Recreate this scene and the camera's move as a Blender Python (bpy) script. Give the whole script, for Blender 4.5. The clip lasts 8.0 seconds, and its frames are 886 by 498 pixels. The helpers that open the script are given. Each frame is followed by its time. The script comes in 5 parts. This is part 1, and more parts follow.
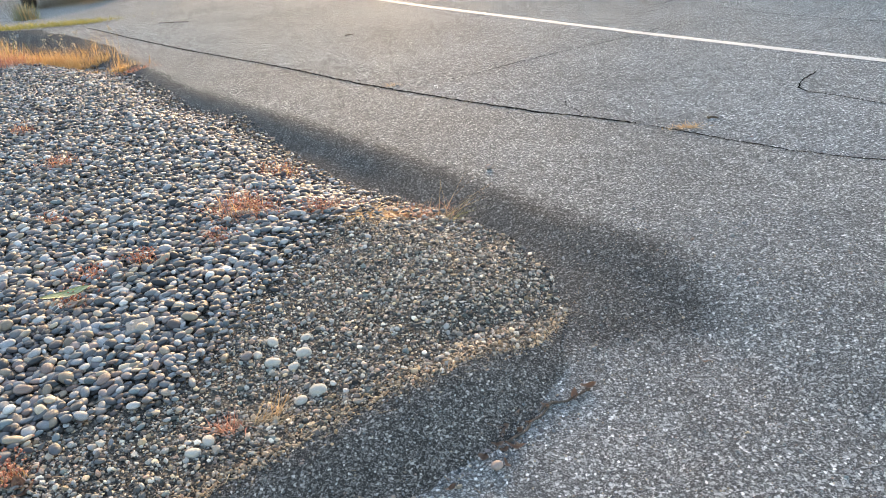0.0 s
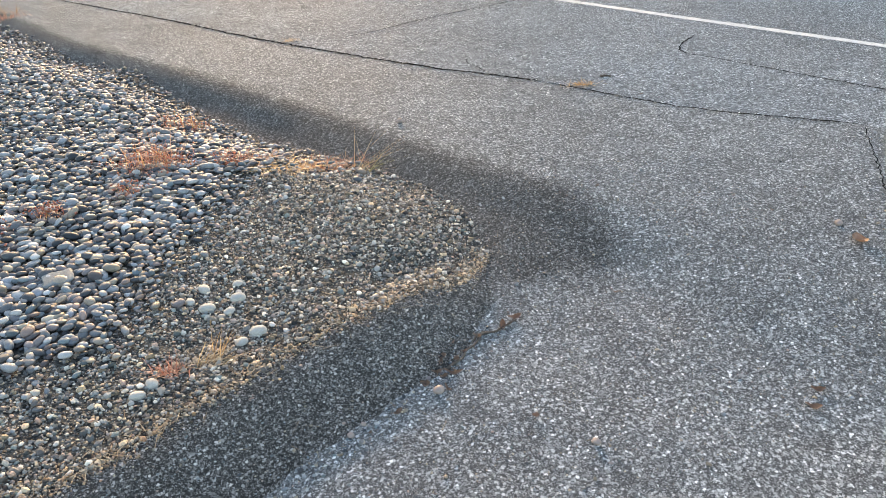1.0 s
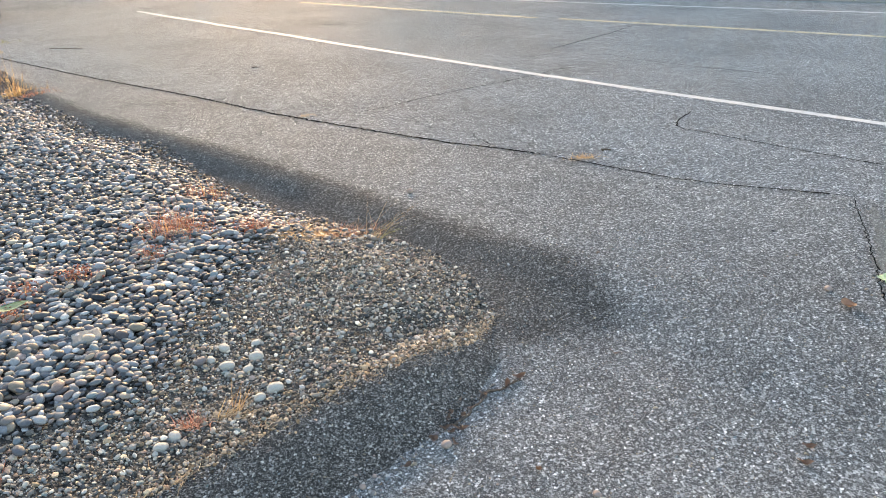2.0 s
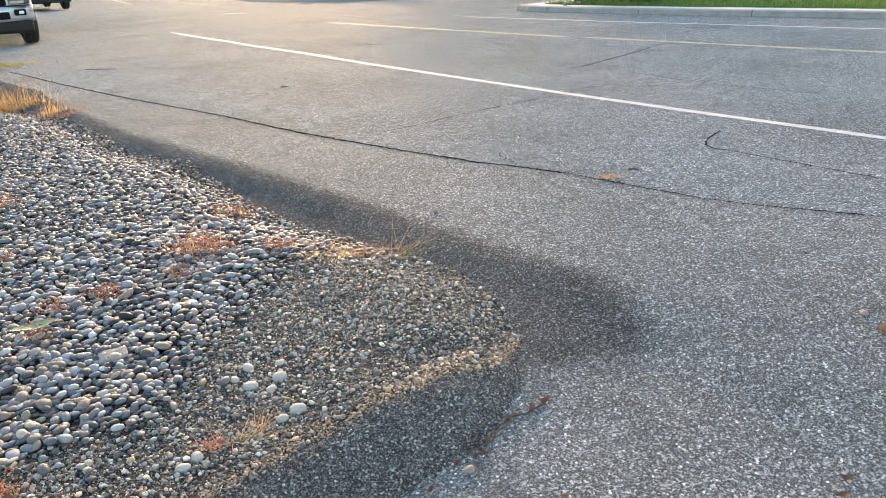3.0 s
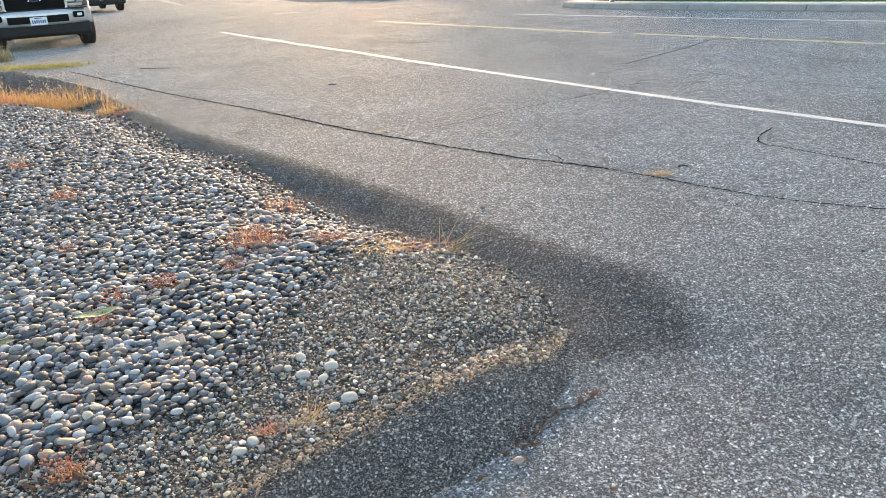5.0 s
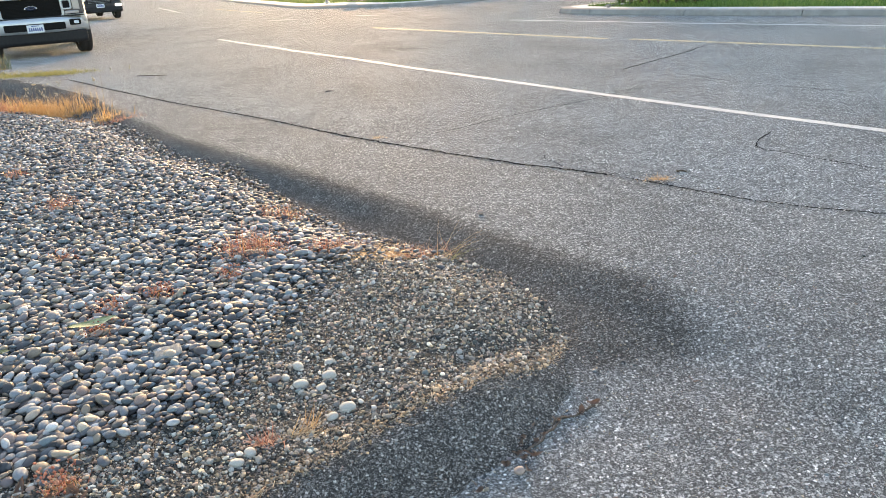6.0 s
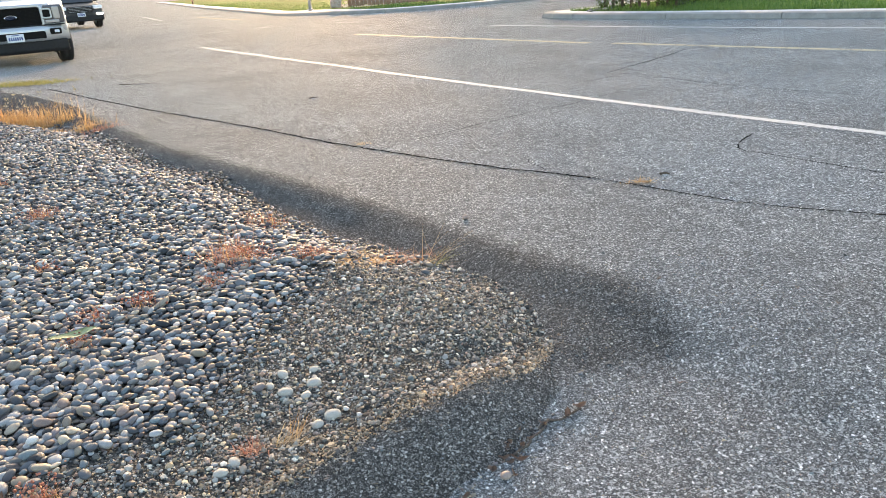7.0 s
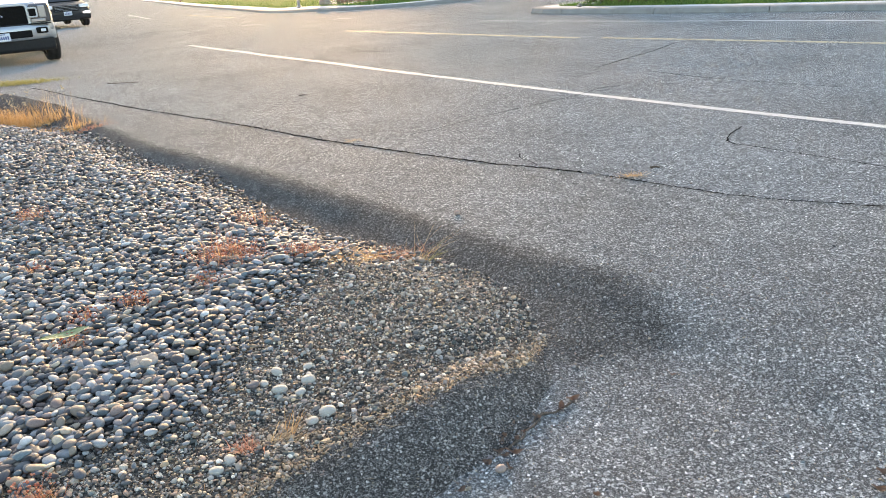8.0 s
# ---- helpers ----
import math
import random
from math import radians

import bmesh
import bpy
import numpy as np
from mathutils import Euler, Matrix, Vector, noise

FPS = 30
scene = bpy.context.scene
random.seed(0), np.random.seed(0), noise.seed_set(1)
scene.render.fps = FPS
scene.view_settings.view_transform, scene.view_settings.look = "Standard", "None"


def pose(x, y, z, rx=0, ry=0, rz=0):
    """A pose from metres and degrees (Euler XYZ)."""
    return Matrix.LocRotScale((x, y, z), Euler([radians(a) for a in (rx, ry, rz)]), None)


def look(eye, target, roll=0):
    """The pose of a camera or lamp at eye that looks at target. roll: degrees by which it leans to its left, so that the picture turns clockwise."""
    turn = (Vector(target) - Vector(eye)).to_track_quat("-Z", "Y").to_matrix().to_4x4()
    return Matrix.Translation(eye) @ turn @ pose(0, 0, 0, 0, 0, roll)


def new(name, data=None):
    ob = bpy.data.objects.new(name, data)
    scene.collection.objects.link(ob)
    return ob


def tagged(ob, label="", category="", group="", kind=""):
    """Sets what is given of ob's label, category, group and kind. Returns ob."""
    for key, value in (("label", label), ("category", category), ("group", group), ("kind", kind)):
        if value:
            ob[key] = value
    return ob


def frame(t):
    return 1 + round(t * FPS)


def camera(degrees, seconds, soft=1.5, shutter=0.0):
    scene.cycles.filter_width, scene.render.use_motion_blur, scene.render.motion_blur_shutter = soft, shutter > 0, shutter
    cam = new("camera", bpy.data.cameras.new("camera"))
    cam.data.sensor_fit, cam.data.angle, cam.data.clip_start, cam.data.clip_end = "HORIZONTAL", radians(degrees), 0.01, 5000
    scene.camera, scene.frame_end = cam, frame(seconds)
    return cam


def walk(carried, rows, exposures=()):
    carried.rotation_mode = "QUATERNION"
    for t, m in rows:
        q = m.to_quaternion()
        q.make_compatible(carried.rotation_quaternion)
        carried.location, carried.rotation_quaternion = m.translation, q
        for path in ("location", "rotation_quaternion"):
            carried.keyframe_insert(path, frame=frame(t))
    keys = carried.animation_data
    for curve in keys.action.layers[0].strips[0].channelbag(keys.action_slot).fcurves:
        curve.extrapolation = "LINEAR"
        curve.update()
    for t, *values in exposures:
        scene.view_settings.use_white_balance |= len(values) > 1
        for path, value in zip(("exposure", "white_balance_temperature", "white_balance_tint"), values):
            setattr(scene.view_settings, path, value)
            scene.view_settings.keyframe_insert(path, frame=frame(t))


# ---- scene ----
cam = camera(63.6, 8.0, soft=0.5)
PATH = [
    (0, (0.032, 0.401, 1.085), (-0.003, 2.193, 0.198), -5.2),
    (0.5, (-0.103, 0.379, 1.06), (0.076, 2.12, 0.092), -2.0),
    (1, (-0.104, 0.305, 1.074), (0.172, 2.023, 0.088), -1.6),
    (1.5, (-0.106, 0.214, 1.103), (0.209, 1.979, 0.218), -1.8),
    (2, (-0.127, 0.19, 1.114), (0.149, 1.997, 0.302), -1.5),
    (3.5, (-0.117, 0.213, 1.118), (0.067, 2.053, 0.358), -2.5),
    (4, (-0.123, 0.202, 1.114), (0.034, 2.046, 0.355), -2.6),
    (4.5, (-0.135, 0.192, 1.11), (-0.009, 2.036, 0.347), -2.6),
    (5, (-0.145, 0.185, 1.113), (-0.054, 2.031, 0.348), -2.9),
    (6.5, (-0.146, 0.21, 1.109), (-0.037, 2.064, 0.368), -3.4),
    (7, (-0.136, 0.207, 1.107), (-0.001, 2.061, 0.369), -3.5),
    (7.5, (-0.137, 0.205, 1.106), (0.014, 2.057, 0.364), -3.7),
    (8, (-0.139, 0.201, 1.107), (0.018, 2.049, 0.358), -3.9),
]
walk(cam, [(t, look(eye, target, roll)) for t, eye, target, roll in PATH],
     [(0.0, 2.1, 6800, 10.0), (8.0, 2.1, 6800, 10.0)])

# ---- light: a low sun straight ahead, clear sky ----
SUN_UP = 13.0
SUN_TURN = -1.5
world = bpy.data.worlds.new("sky")
scene.world = world
world.use_nodes = True
wt = world.node_tree
sky = wt.nodes.new("ShaderNodeTexSky")
sky.sky_type = "NISHITA"
sky.sun_disc = False
sky.sun_elevation = radians(SUN_UP)
sky.sun_rotation = radians(SUN_TURN)
sky.air_density, sky.dust_density, sky.ozone_density = 1.0, 1.8, 0.85
wt.nodes["Background"].inputs[1].default_value = 0.15
wt.links.new(sky.outputs[0], wt.nodes["Background"].inputs[0])
sun = new("sun", bpy.data.lights.new("sun", "SUN"))
sun.data.energy = 1.15
sun.data.angle = radians(1.2)
sun.data.color = (1.0, 0.62, 0.3)
sun_way = Vector((math.sin(radians(SUN_TURN)) * math.cos(radians(SUN_UP)), math.cos(radians(SUN_TURN)) * math.cos(radians(SUN_UP)), math.sin(radians(SUN_UP))))
sun.matrix_world = look(sun_way * 60, (0, 0, 0))


# ---- materials ----
def shader(name, rough=0.7, metal=0.0, color=(0.5, 0.5, 0.5)):
    m = bpy.data.materials.new(name)
    m.use_nodes = True
    b = m.node_tree.nodes["Principled BSDF"]
    b.inputs["Roughness"].default_value = rough
    b.inputs["Metallic"].default_value = metal
    b.inputs["Base Color"].default_value = (*color, 1)
    return m, m.node_tree, b


def add(t, kind, **values):
    n = t.nodes.new(kind)
    for k, v in values.items():
        if k in n.inputs:
            n.inputs[k].default_value = v
    return n


def ramp(t, fac, stops, mode="LINEAR"):
    n = t.nodes.new("ShaderNodeValToRGB")
    n.color_ramp.interpolation = mode
    e = n.color_ramp.elements
    while len(e) < len(stops):
        e.new(0.5)
    for el, (p, c) in zip(e, stops):
        el.position = p
        el.color = (*c, 1) if isinstance(c, tuple) else (c, c, c, 1)
    t.links.new(fac, n.inputs[0])
    return n.outputs[0]


def mix(t, a, b, fac, mode="MIX"):
    n = t.nodes.new("ShaderNodeMix")
    n.data_type, n.blend_type = "RGBA", mode
    for sock, v in ((n.inputs[0], fac), (n.inputs[6], a), (n.inputs[7], b)):
        if isinstance(v, (int, float)):
            sock.default_value = v
        elif isinstance(v, tuple):
            sock.default_value = (*v, 1)
        else:
            t.links.new(v, sock)
    return n.outputs[2]


def place(t):
    return t.nodes.new("ShaderNodeTexCoord").outputs["Object"]


def noise_of(t, co, scale, detail=4.0, rough=0.6):
    n = add(t, "ShaderNodeTexNoise", Scale=scale, Detail=detail, Roughness=rough)
    t.links.new(co, n.inputs["Vector"])
    return n.outputs[0]


def bump(t, b, height, strength, distance, under=None):
    n = add(t, "ShaderNodeBump", Strength=strength, Distance=distance)
    t.links.new(height, n.inputs["Height"])
    if under is not None:
        t.links.new(under, n.inputs["Normal"])
    t.links.new(n.outputs[0], b.inputs["Normal"])
    return n.outputs[0]


def cells(t, co, size, feature="F1"):
    v = add(t, "ShaderNodeTexVoronoi", Scale=1.0 / size)
    v.feature = feature
    t.links.new(co, v.inputs["Vector"])
    return v


def asphalt(name, dark, light, chip=0.007, tint=(1.0, 1.0, 1.0), strength=0.6, share=0.3, sheen=0.1, slope_shade=0.0):
    """Dark binder with fine sand in it, and paler broken chips of stone that lie bare at the top."""
    m, t, b = shader(name, 0.85)
    b.inputs["Specular IOR Level"].default_value = sheen
    b.inputs["Diffuse Roughness"].default_value = 0.6
    co = place(t)
    jog = add(t, "ShaderNodeTexNoise", Scale=1.6 / chip, Detail=2.0)
    t.links.new(co, jog.inputs["Vector"])
    warp = t.nodes.new("ShaderNodeVectorMath")
    warp.operation = "MULTIPLY_ADD"
    t.links.new(jog.outputs["Color"], warp.inputs[0])
    warp.inputs[1].default_value = (chip * 0.9,) * 3
    t.links.new(co, warp.inputs[2])
    co2 = warp.outputs[0]
    v, rim = cells(t, co2, chip), cells(t, co2, chip, "DISTANCE_TO_EDGE")
    fine = cells(t, co2, chip * 0.42)
    sep = t.nodes.new("ShaderNodeSeparateColor")
    t.links.new(v.outputs["Color"], sep.inputs[0])
    sepf = t.nodes.new("ShaderNodeSeparateColor")
    t.links.new(fine.outputs["Color"], sepf.inputs[0])
    mid = (dark + light) / 2
    sand = ramp(t, sepf.outputs[0], [(0.0, dark * 0.55), (0.5, dark), (0.85, mid * 0.85), (1.0, light)])
    stone = ramp(t, sep.outputs[1], [(0.0, mid * 0.8), (0.5, light * 0.9), (0.85, light * 1.2), (1.0, light * 1.75)])
    bare = ramp(t, sep.outputs[0], [(1.0 - share - 0.02, 0.0), (1.0 - share, 1.0)])
    edge = ramp(t, rim.outputs["Distance"], [(0.03, 0.0), (0.1, 1.0)])
    c = mix(t, sand, stone, mix(t, bare, edge, 1.0, "MULTIPLY"))
    stain = ramp(t, noise_of(t, co, 0.8, 6, 0.62), [(0.28, 0.78), (0.5, 1.0), (0.72, 1.2)])
    c = mix(t, c, stain, 0.8, "MULTIPLY")
    blot = ramp(t, noise_of(t, co, 9.0, 5, 0.65), [(0.3, 0.82), (0.5, 1.0), (0.72, 1.18)])
    c = mix(t, c, blot, 0.8, "MULTIPLY")
    c = mix(t, c, tint, 1.0, "MULTIPLY")
    # shade of a sloping edge, multiplied into the colour through a mask
    if slope_shade:
        shade_mask = t.nodes.new("ShaderNodeAttribute")
        shade_mask.attribute_name = "slope_shade"
        speck = mix(t, shade_mask.outputs["Fac"], mix(t, noise_of(t, co, 34.0, 6, 0.75), sep.outputs[2], 0.45), 0.42)
        shade_mul = ramp(t, speck, [(0.34, 1.0), (0.64, slope_shade)])
        c = mix(t, c, shade_mul, 1.0, "MULTIPLY")
    t.links.new(c, b.inputs["Base Color"])
    r = ramp(t, noise_of(t, co, 60.0, 3), [(0.3, 0.72), (0.7, 0.95)])
    t.links.new(r, b.inputs["Roughness"])
    tops = mix(t, mix(t, sepf.outputs[0], sep.outputs[2], 0.6), edge, 0.7, "MULTIPLY")
    n1 = bump(t, b, tops, strength, chip * 0.5)
    bump(t, b, noise_of(t, co, 14.0, 4), 0.35, 0.012, n1)
    return m


ROAD = asphalt("road asphalt", 0.148, 0.55, 0.0078, (1.0, 1.0, 0.99), 0.7, 0.26, 0.023)
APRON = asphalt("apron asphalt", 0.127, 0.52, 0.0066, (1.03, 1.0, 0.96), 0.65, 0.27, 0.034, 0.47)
# darker than the apron: asphalt tone plus the berm slope's shade, in the colour
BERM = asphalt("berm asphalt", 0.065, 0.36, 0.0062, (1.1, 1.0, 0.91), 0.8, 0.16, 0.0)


def crack_material():
    m, t, b = shader("crack", 1.0)
    b.inputs["Specular IOR Level"].default_value = 0.0
    c = ramp(t, noise_of(t, place(t), 70.0), [(0.3, 0.004), (0.7, 0.02)])
    t.links.new(c, b.inputs["Base Color"])
    return m


CRACK = crack_material()
FILLER = asphalt("joint filler", 0.17, 0.36, 0.006, (1.05, 1.0, 0.9), 0.5, 0.3, 0.02)


def soil_material():
    m, t, b = shader("gravelly soil", 0.95)
    co = place(t)
    v = add(t, "ShaderNodeTexVoronoi", Scale=150.0)
    t.links.new(co, v.inputs["Vector"])
    sep = t.nodes.new("ShaderNodeSeparateColor")
    t.links.new(v.outputs["Color"], sep.inputs[0])
    c = ramp(t, sep.outputs[0], [(0.0, (0.018, 0.016, 0.013)), (0.6, (0.055, 0.05, 0.041)), (0.9, (0.13, 0.115, 0.095)), (1.0, (0.3, 0.28, 0.24))])
    s = ramp(t, noise_of(t, co, 6.0, 5), [(0.3, 0.6), (0.7, 1.3)])
    c = mix(t, c, s, 1.0, "MULTIPLY")
    t.links.new(c, b.inputs["Base Color"])
    n1 = bump(t, b, v.outputs["Distance"], 0.7, 0.006)
    bump(t, b, noise_of(t, co, 40.0, 5), 0.6, 0.01, n1)
    return m


SOIL = soil_material()

STONE_COLOURS = [(0.0, (0.09, 0.095, 0.1)), (0.1, (0.24, 0.25, 0.255)), (0.2, (0.36, 0.36, 0.35)), (0.3, (0.15, 0.155, 0.165)), (0.38, (0.3, 0.27, 0.245)),
                 (0.47, (0.46, 0.45, 0.43)), (0.55, (0.44, 0.355, 0.265)), (0.63, (0.25, 0.21, 0.2)), (0.7, (0.2, 0.24, 0.245)), (0.76, (0.38, 0.28, 0.235)),
                 (0.82, (0.54, 0.45, 0.33)), (0.87, (0.12, 0.11, 0.11)), (0.91, (0.34, 0.35, 0.36)), (0.95, (0.66, 0.63, 0.58))]


def stone_material(name, single, gain=0.67, rough=0.55, tint=(0.99, 1.0, 1.03), spread=(0.5, 1.4)):
    m, t, b = shader(name, rough)
    b.inputs["Specular IOR Level"].default_value = 0.3
    co = place(t)
    if single:
        rnd = t.nodes.new("ShaderNodeObjectInfo").outputs["Random"]
    else:
        rnd = t.nodes.new("ShaderNodeNewGeometry").outputs["Random Per Island"]
    c = ramp(t, rnd, [(p, tuple(v * gain for v in c)) for p, c in STONE_COLOURS], "CONSTANT")
    mul = t.nodes.new("ShaderNodeMath")
    mul.operation = "MULTIPLY"
    mul.inputs[1].default_value = 37.0
    t.links.new(rnd, mul.inputs[0])
    fr = t.nodes.new("ShaderNodeMath")
    fr.operation = "FRACT"
    t.links.new(mul.outputs[0], fr.inputs[0])
    c = mix(t, c, ramp(t, fr.outputs[0], [(0.0, spread[0]), (1.0, spread[1])]), 1.0, "MULTIPLY")
    c = mix(t, c, ramp(t, noise_of(t, co, 55.0, 5), [(0.3, 0.8), (0.7, 1.18)]), 0.8, "MULTIPLY")
    c = mix(t, c, tint, 1.0, "MULTIPLY")
    speck = ramp(t, noise_of(t, co, 420.0, 2), [(0.35, 0.82), (0.6, 1.05), (0.75, 1.3)])
    c = mix(t, c, speck, 0.6, "MULTIPLY")
    t.links.new(c, b.inputs["Base Color"])
    bump(t, b, noise_of(t, co, 160.0, 4), 0.25, 0.003)
    return m


STONES = stone_material("river stones", False)
STONE_ONE = stone_material("river stone", True)
CHIPS = stone_material("gravel chips", False, 0.74, 0.7, (1.08, 1.0, 0.89), (0.3, 1.9))
CHIP_GREY = stone_material("bedded chips", False, 0.85, 0.6, (1.0, 1.0, 0.98), (0.5, 1.3))
SAND = stone_material("sandy grit", False, 0.72, 0.9, (1.2, 1.0, 0.78))


def mottled(name, a, b_, scale=20.0, rough=0.8, relief=0.004, metal=0.0, strength=0.4):
    m, t, b = shader(name, rough, metal)
    co = place(t)
    c = mix(t, a, b_, ramp(t, noise_of(t, co, scale, 6), [(0.3, 0.0), (0.7, 1.0)]))
    c = mix(t, c, ramp(t, noise_of(t, co, scale * 9, 4), [(0.3, 0.85), (0.7, 1.15)]), 0.8, "MULTIPLY")
    t.links.new(c, b.inputs["Base Color"])
    if relief:
        bump(t, b, noise_of(t, co, scale * 6, 5), strength, relief)
    return m


PALE = mottled("pale stone", (0.36, 0.33, 0.28), (0.5, 0.47, 0.42), 40.0, 0.7, 0.002)


def blade_material(name, stops, rough=0.6, glow=0.5):
    m, t, b = shader(name, rough)
    rnd = t.nodes.new("ShaderNodeNewGeometry").outputs["Random Per Island"]
    c = ramp(t, rnd, stops)
    t.links.new(c, b.inputs["Base Color"])
    tr = t.nodes.new("ShaderNodeBsdfTranslucent")
    t.links.new(c, tr.inputs[0])
    mx = t.nodes.new("ShaderNodeMixShader")
    mx.inputs[0].default_value = glow
    t.links.new(b.outputs[0], mx.inputs[1])
    t.links.new(tr.outputs[0], mx.inputs[2])
    t.links.new(mx.outputs[0], t.nodes["Material Output"].inputs[0])
    return m


STRAW = blade_material("straw", [(0.0, (0.42, 0.23, 0.09)), (0.5, (0.58, 0.36, 0.15)), (1.0, (0.68, 0.5, 0.27))])
RUSTY = blade_material("rusty weed", [(0.0, (0.38, 0.13, 0.08)), (0.5, (0.5, 0.22, 0.14)), (1.0, (0.6, 0.38, 0.26))], 0.6, 0.35)
GREEN = blade_material("green grass", [(0.0, (0.08, 0.15, 0.03)), (0.5, (0.2, 0.24, 0.05)), (1.0, (0.38, 0.34, 0.12))])
VERGE = blade_material("verge grass", [(0.0, (0.14, 0.16, 0.03)), (0.5, (0.32, 0.3, 0.07)), (1.0, (0.48, 0.4, 0.16))])
VERGE_WEED = blade_material("grey green weed", [(0.0, (0.1, 0.12, 0.06)), (1.0, (0.3, 0.3, 0.2))])
LAWN_BLADE = blade_material("lawn blades", [(0.0, (0.06, 0.13, 0.02)), (0.5, (0.1, 0.19, 0.035)), (1.0, (0.18, 0.25, 0.06))])
LEAFAGE = blade_material("tree leaves", [(0.0, (0.03, 0.06, 0.015)), (1.0, (0.08, 0.12, 0.03))], 0.5, 0.3)
DRY_BITS = blade_material("dry bits", [(0.0, (0.16, 0.1, 0.06)), (0.5, (0.34, 0.24, 0.14)), (1.0, (0.52, 0.42, 0.28))], 0.7, 0.2)
DRY_LEAF = blade_material("dry leaf", [(0.0, (0.2, 0.13, 0.095)), (0.5, (0.3, 0.205, 0.155)), (1.0, (0.44, 0.33, 0.26))], 0.7, 0.2)


def road_paint(name, color):
    """Paint worn off the tops of the asphalt's chips."""
    m, t, b = shader(name, 0.75)
    co = place(t)
    c = mix(t, tuple(v * 0.82 for v in color), color, ramp(t, noise_of(t, co, 18.0, 6), [(0.3, 0.0), (0.7, 1.0)]))
    v = add(t, "ShaderNodeTexVoronoi", Scale=130.0)
    t.links.new(co, v.inputs["Vector"])
    worn = ramp(t, noise_of(t, co, 85.0, 5, 0.75), [(0.52, 0.0), (0.66, 0.85)])
    c = mix(t, c, (0.12, 0.12, 0.12), worn)
    t.links.new(c, b.inputs["Base Color"])
    bump(t, b, v.outputs["Distance"], 0.5, 0.004)
    return m


PAINT_W = road_paint("white road paint", (0.56, 0.56, 0.55))
PAINT_Y = road_paint("yellow road paint", (0.5, 0.43, 0.28))
CONCRETE = mottled("kerb concrete", (0.22, 0.205, 0.185), (0.31, 0.295, 0.27), 6.0, 0.85, 0.004)
WALK = mottled("walk concrete", (0.5, 0.49, 0.47), (0.6, 0.59, 0.57), 5.0, 0.85, 0.004)
LAWN = mottled("lawn ground", (0.05, 0.1, 0.02), (0.11, 0.17, 0.04), 3.0, 0.95, 0.03)
EARTH = mottled("dry earth", (0.12, 0.1, 0.065), (0.18, 0.15, 0.1), 0.8, 0.95, 0.02)
for ground_mat in (LAWN, EARTH):
    ground_mat.node_tree.nodes["Principled BSDF"].inputs["Specular IOR Level"].default_value = 0.05
TWIG = mottled("twig bark", (0.06, 0.045, 0.035), (0.14, 0.11, 0.085), 60.0, 0.9, 0.003)
WOOD = mottled("fence wood", (0.2, 0.12, 0.08), (0.3, 0.19, 0.13), 9.0, 0.85, 0.004)
BRICKISH = mottled("pillar stone", (0.35, 0.25, 0.19), (0.5, 0.42, 0.35), 12.0, 0.9, 0.01)
BARK = mottled("tree bark", (0.08, 0.06, 0.045), (0.16, 0.12, 0.09), 14.0, 0.9, 0.02)
STEEL = mottled("galvanised steel", (0.4, 0.41, 0.42), (0.5, 0.51, 0.52), 15.0, 0.45, 0.001, 0.8)


# ---- geometry helpers ----
def smooth(e0, e1, v):
    k = np.clip((v - e0) / (e1 - e0), 0, 1)
    return k * k * (3 - 2 * k)


def seg_dist(px, py, line):
    """Distance to a polyline, and the side of its nearest piece (plus: to the right of its direction)."""
    best = np.full(np.shape(px), 1e9)
    side = np.zeros(np.shape(px))
    for (ax, ay), (bx, by) in zip(line[:-1], line[1:]):
        dx, dy = bx - ax, by - ay
        k = np.clip(((px - ax) * dx + (py - ay) * dy) / (dx * dx + dy * dy), 0, 1)
        d = np.hypot(px - ax - k * dx, py - ay - k * dy)
        s = np.sign((px - ax) * dy - (py - ay) * dx)
        near = d < best
        best = np.where(near, d, best)
        side = np.where(near, s, side)
    return best, side


def inside(px, py, poly):
    r = np.zeros(np.shape(px), bool)
    for (ax, ay), (bx, by) in zip(poly, poly[1:] + poly[:1]):
        cut = ((ay > py) != (by > py)) & (px < (bx - ax) * (py - ay) / (by - ay + 1e-12) + ax)
        r ^= cut
    return r


def wavy(x, y, size, seed=0.0):
    """Cheap smooth noise between about -1 and 1."""
    a = np.sin(x * 6.28 / size + 1.7 * np.sin(y * 4.1 / size + seed) + seed)
    b = np.sin(y * 6.28 / size * 1.13 + 1.3 * np.sin(x * 5.3 / size - seed) + 2.1 * seed)
    c = np.sin((x * 0.8 + y) * 11.9 / size + seed * 3.3)
    return (a + b + 0.6 * c) / 2.6


SEAM = [(-100.0, 123.0), (-12.0, 18.7), (-4.14, 9.32), (-2.93, 7.88), (-2.1, 6.92), (-1.49, 6.3), (-0.94, 5.67), (-0.48, 5.14), (-0.1, 4.76),
        (0.24, 4.42), (0.53, 4.14), (0.76, 3.99), (0.99, 3.78), (1.27, 3.47), (1.46, 3.27), (1.66, 3.11), (2.11, 2.84), (4.0, 1.3), (30.0, -22.0)]
UPPER = [(-7.0, 11.0), (-4.35, 9.1), (-3.55, 8.0), (-2.65, 6.8), (-1.72, 5.47), (-0.78, 4.4), (-0.13, 3.6), (0.33, 2.98), (0.55, 2.7), (1.1, 2.3), (1.9, 1.7), (4.5, -0.3), (9.0, -4.0)]
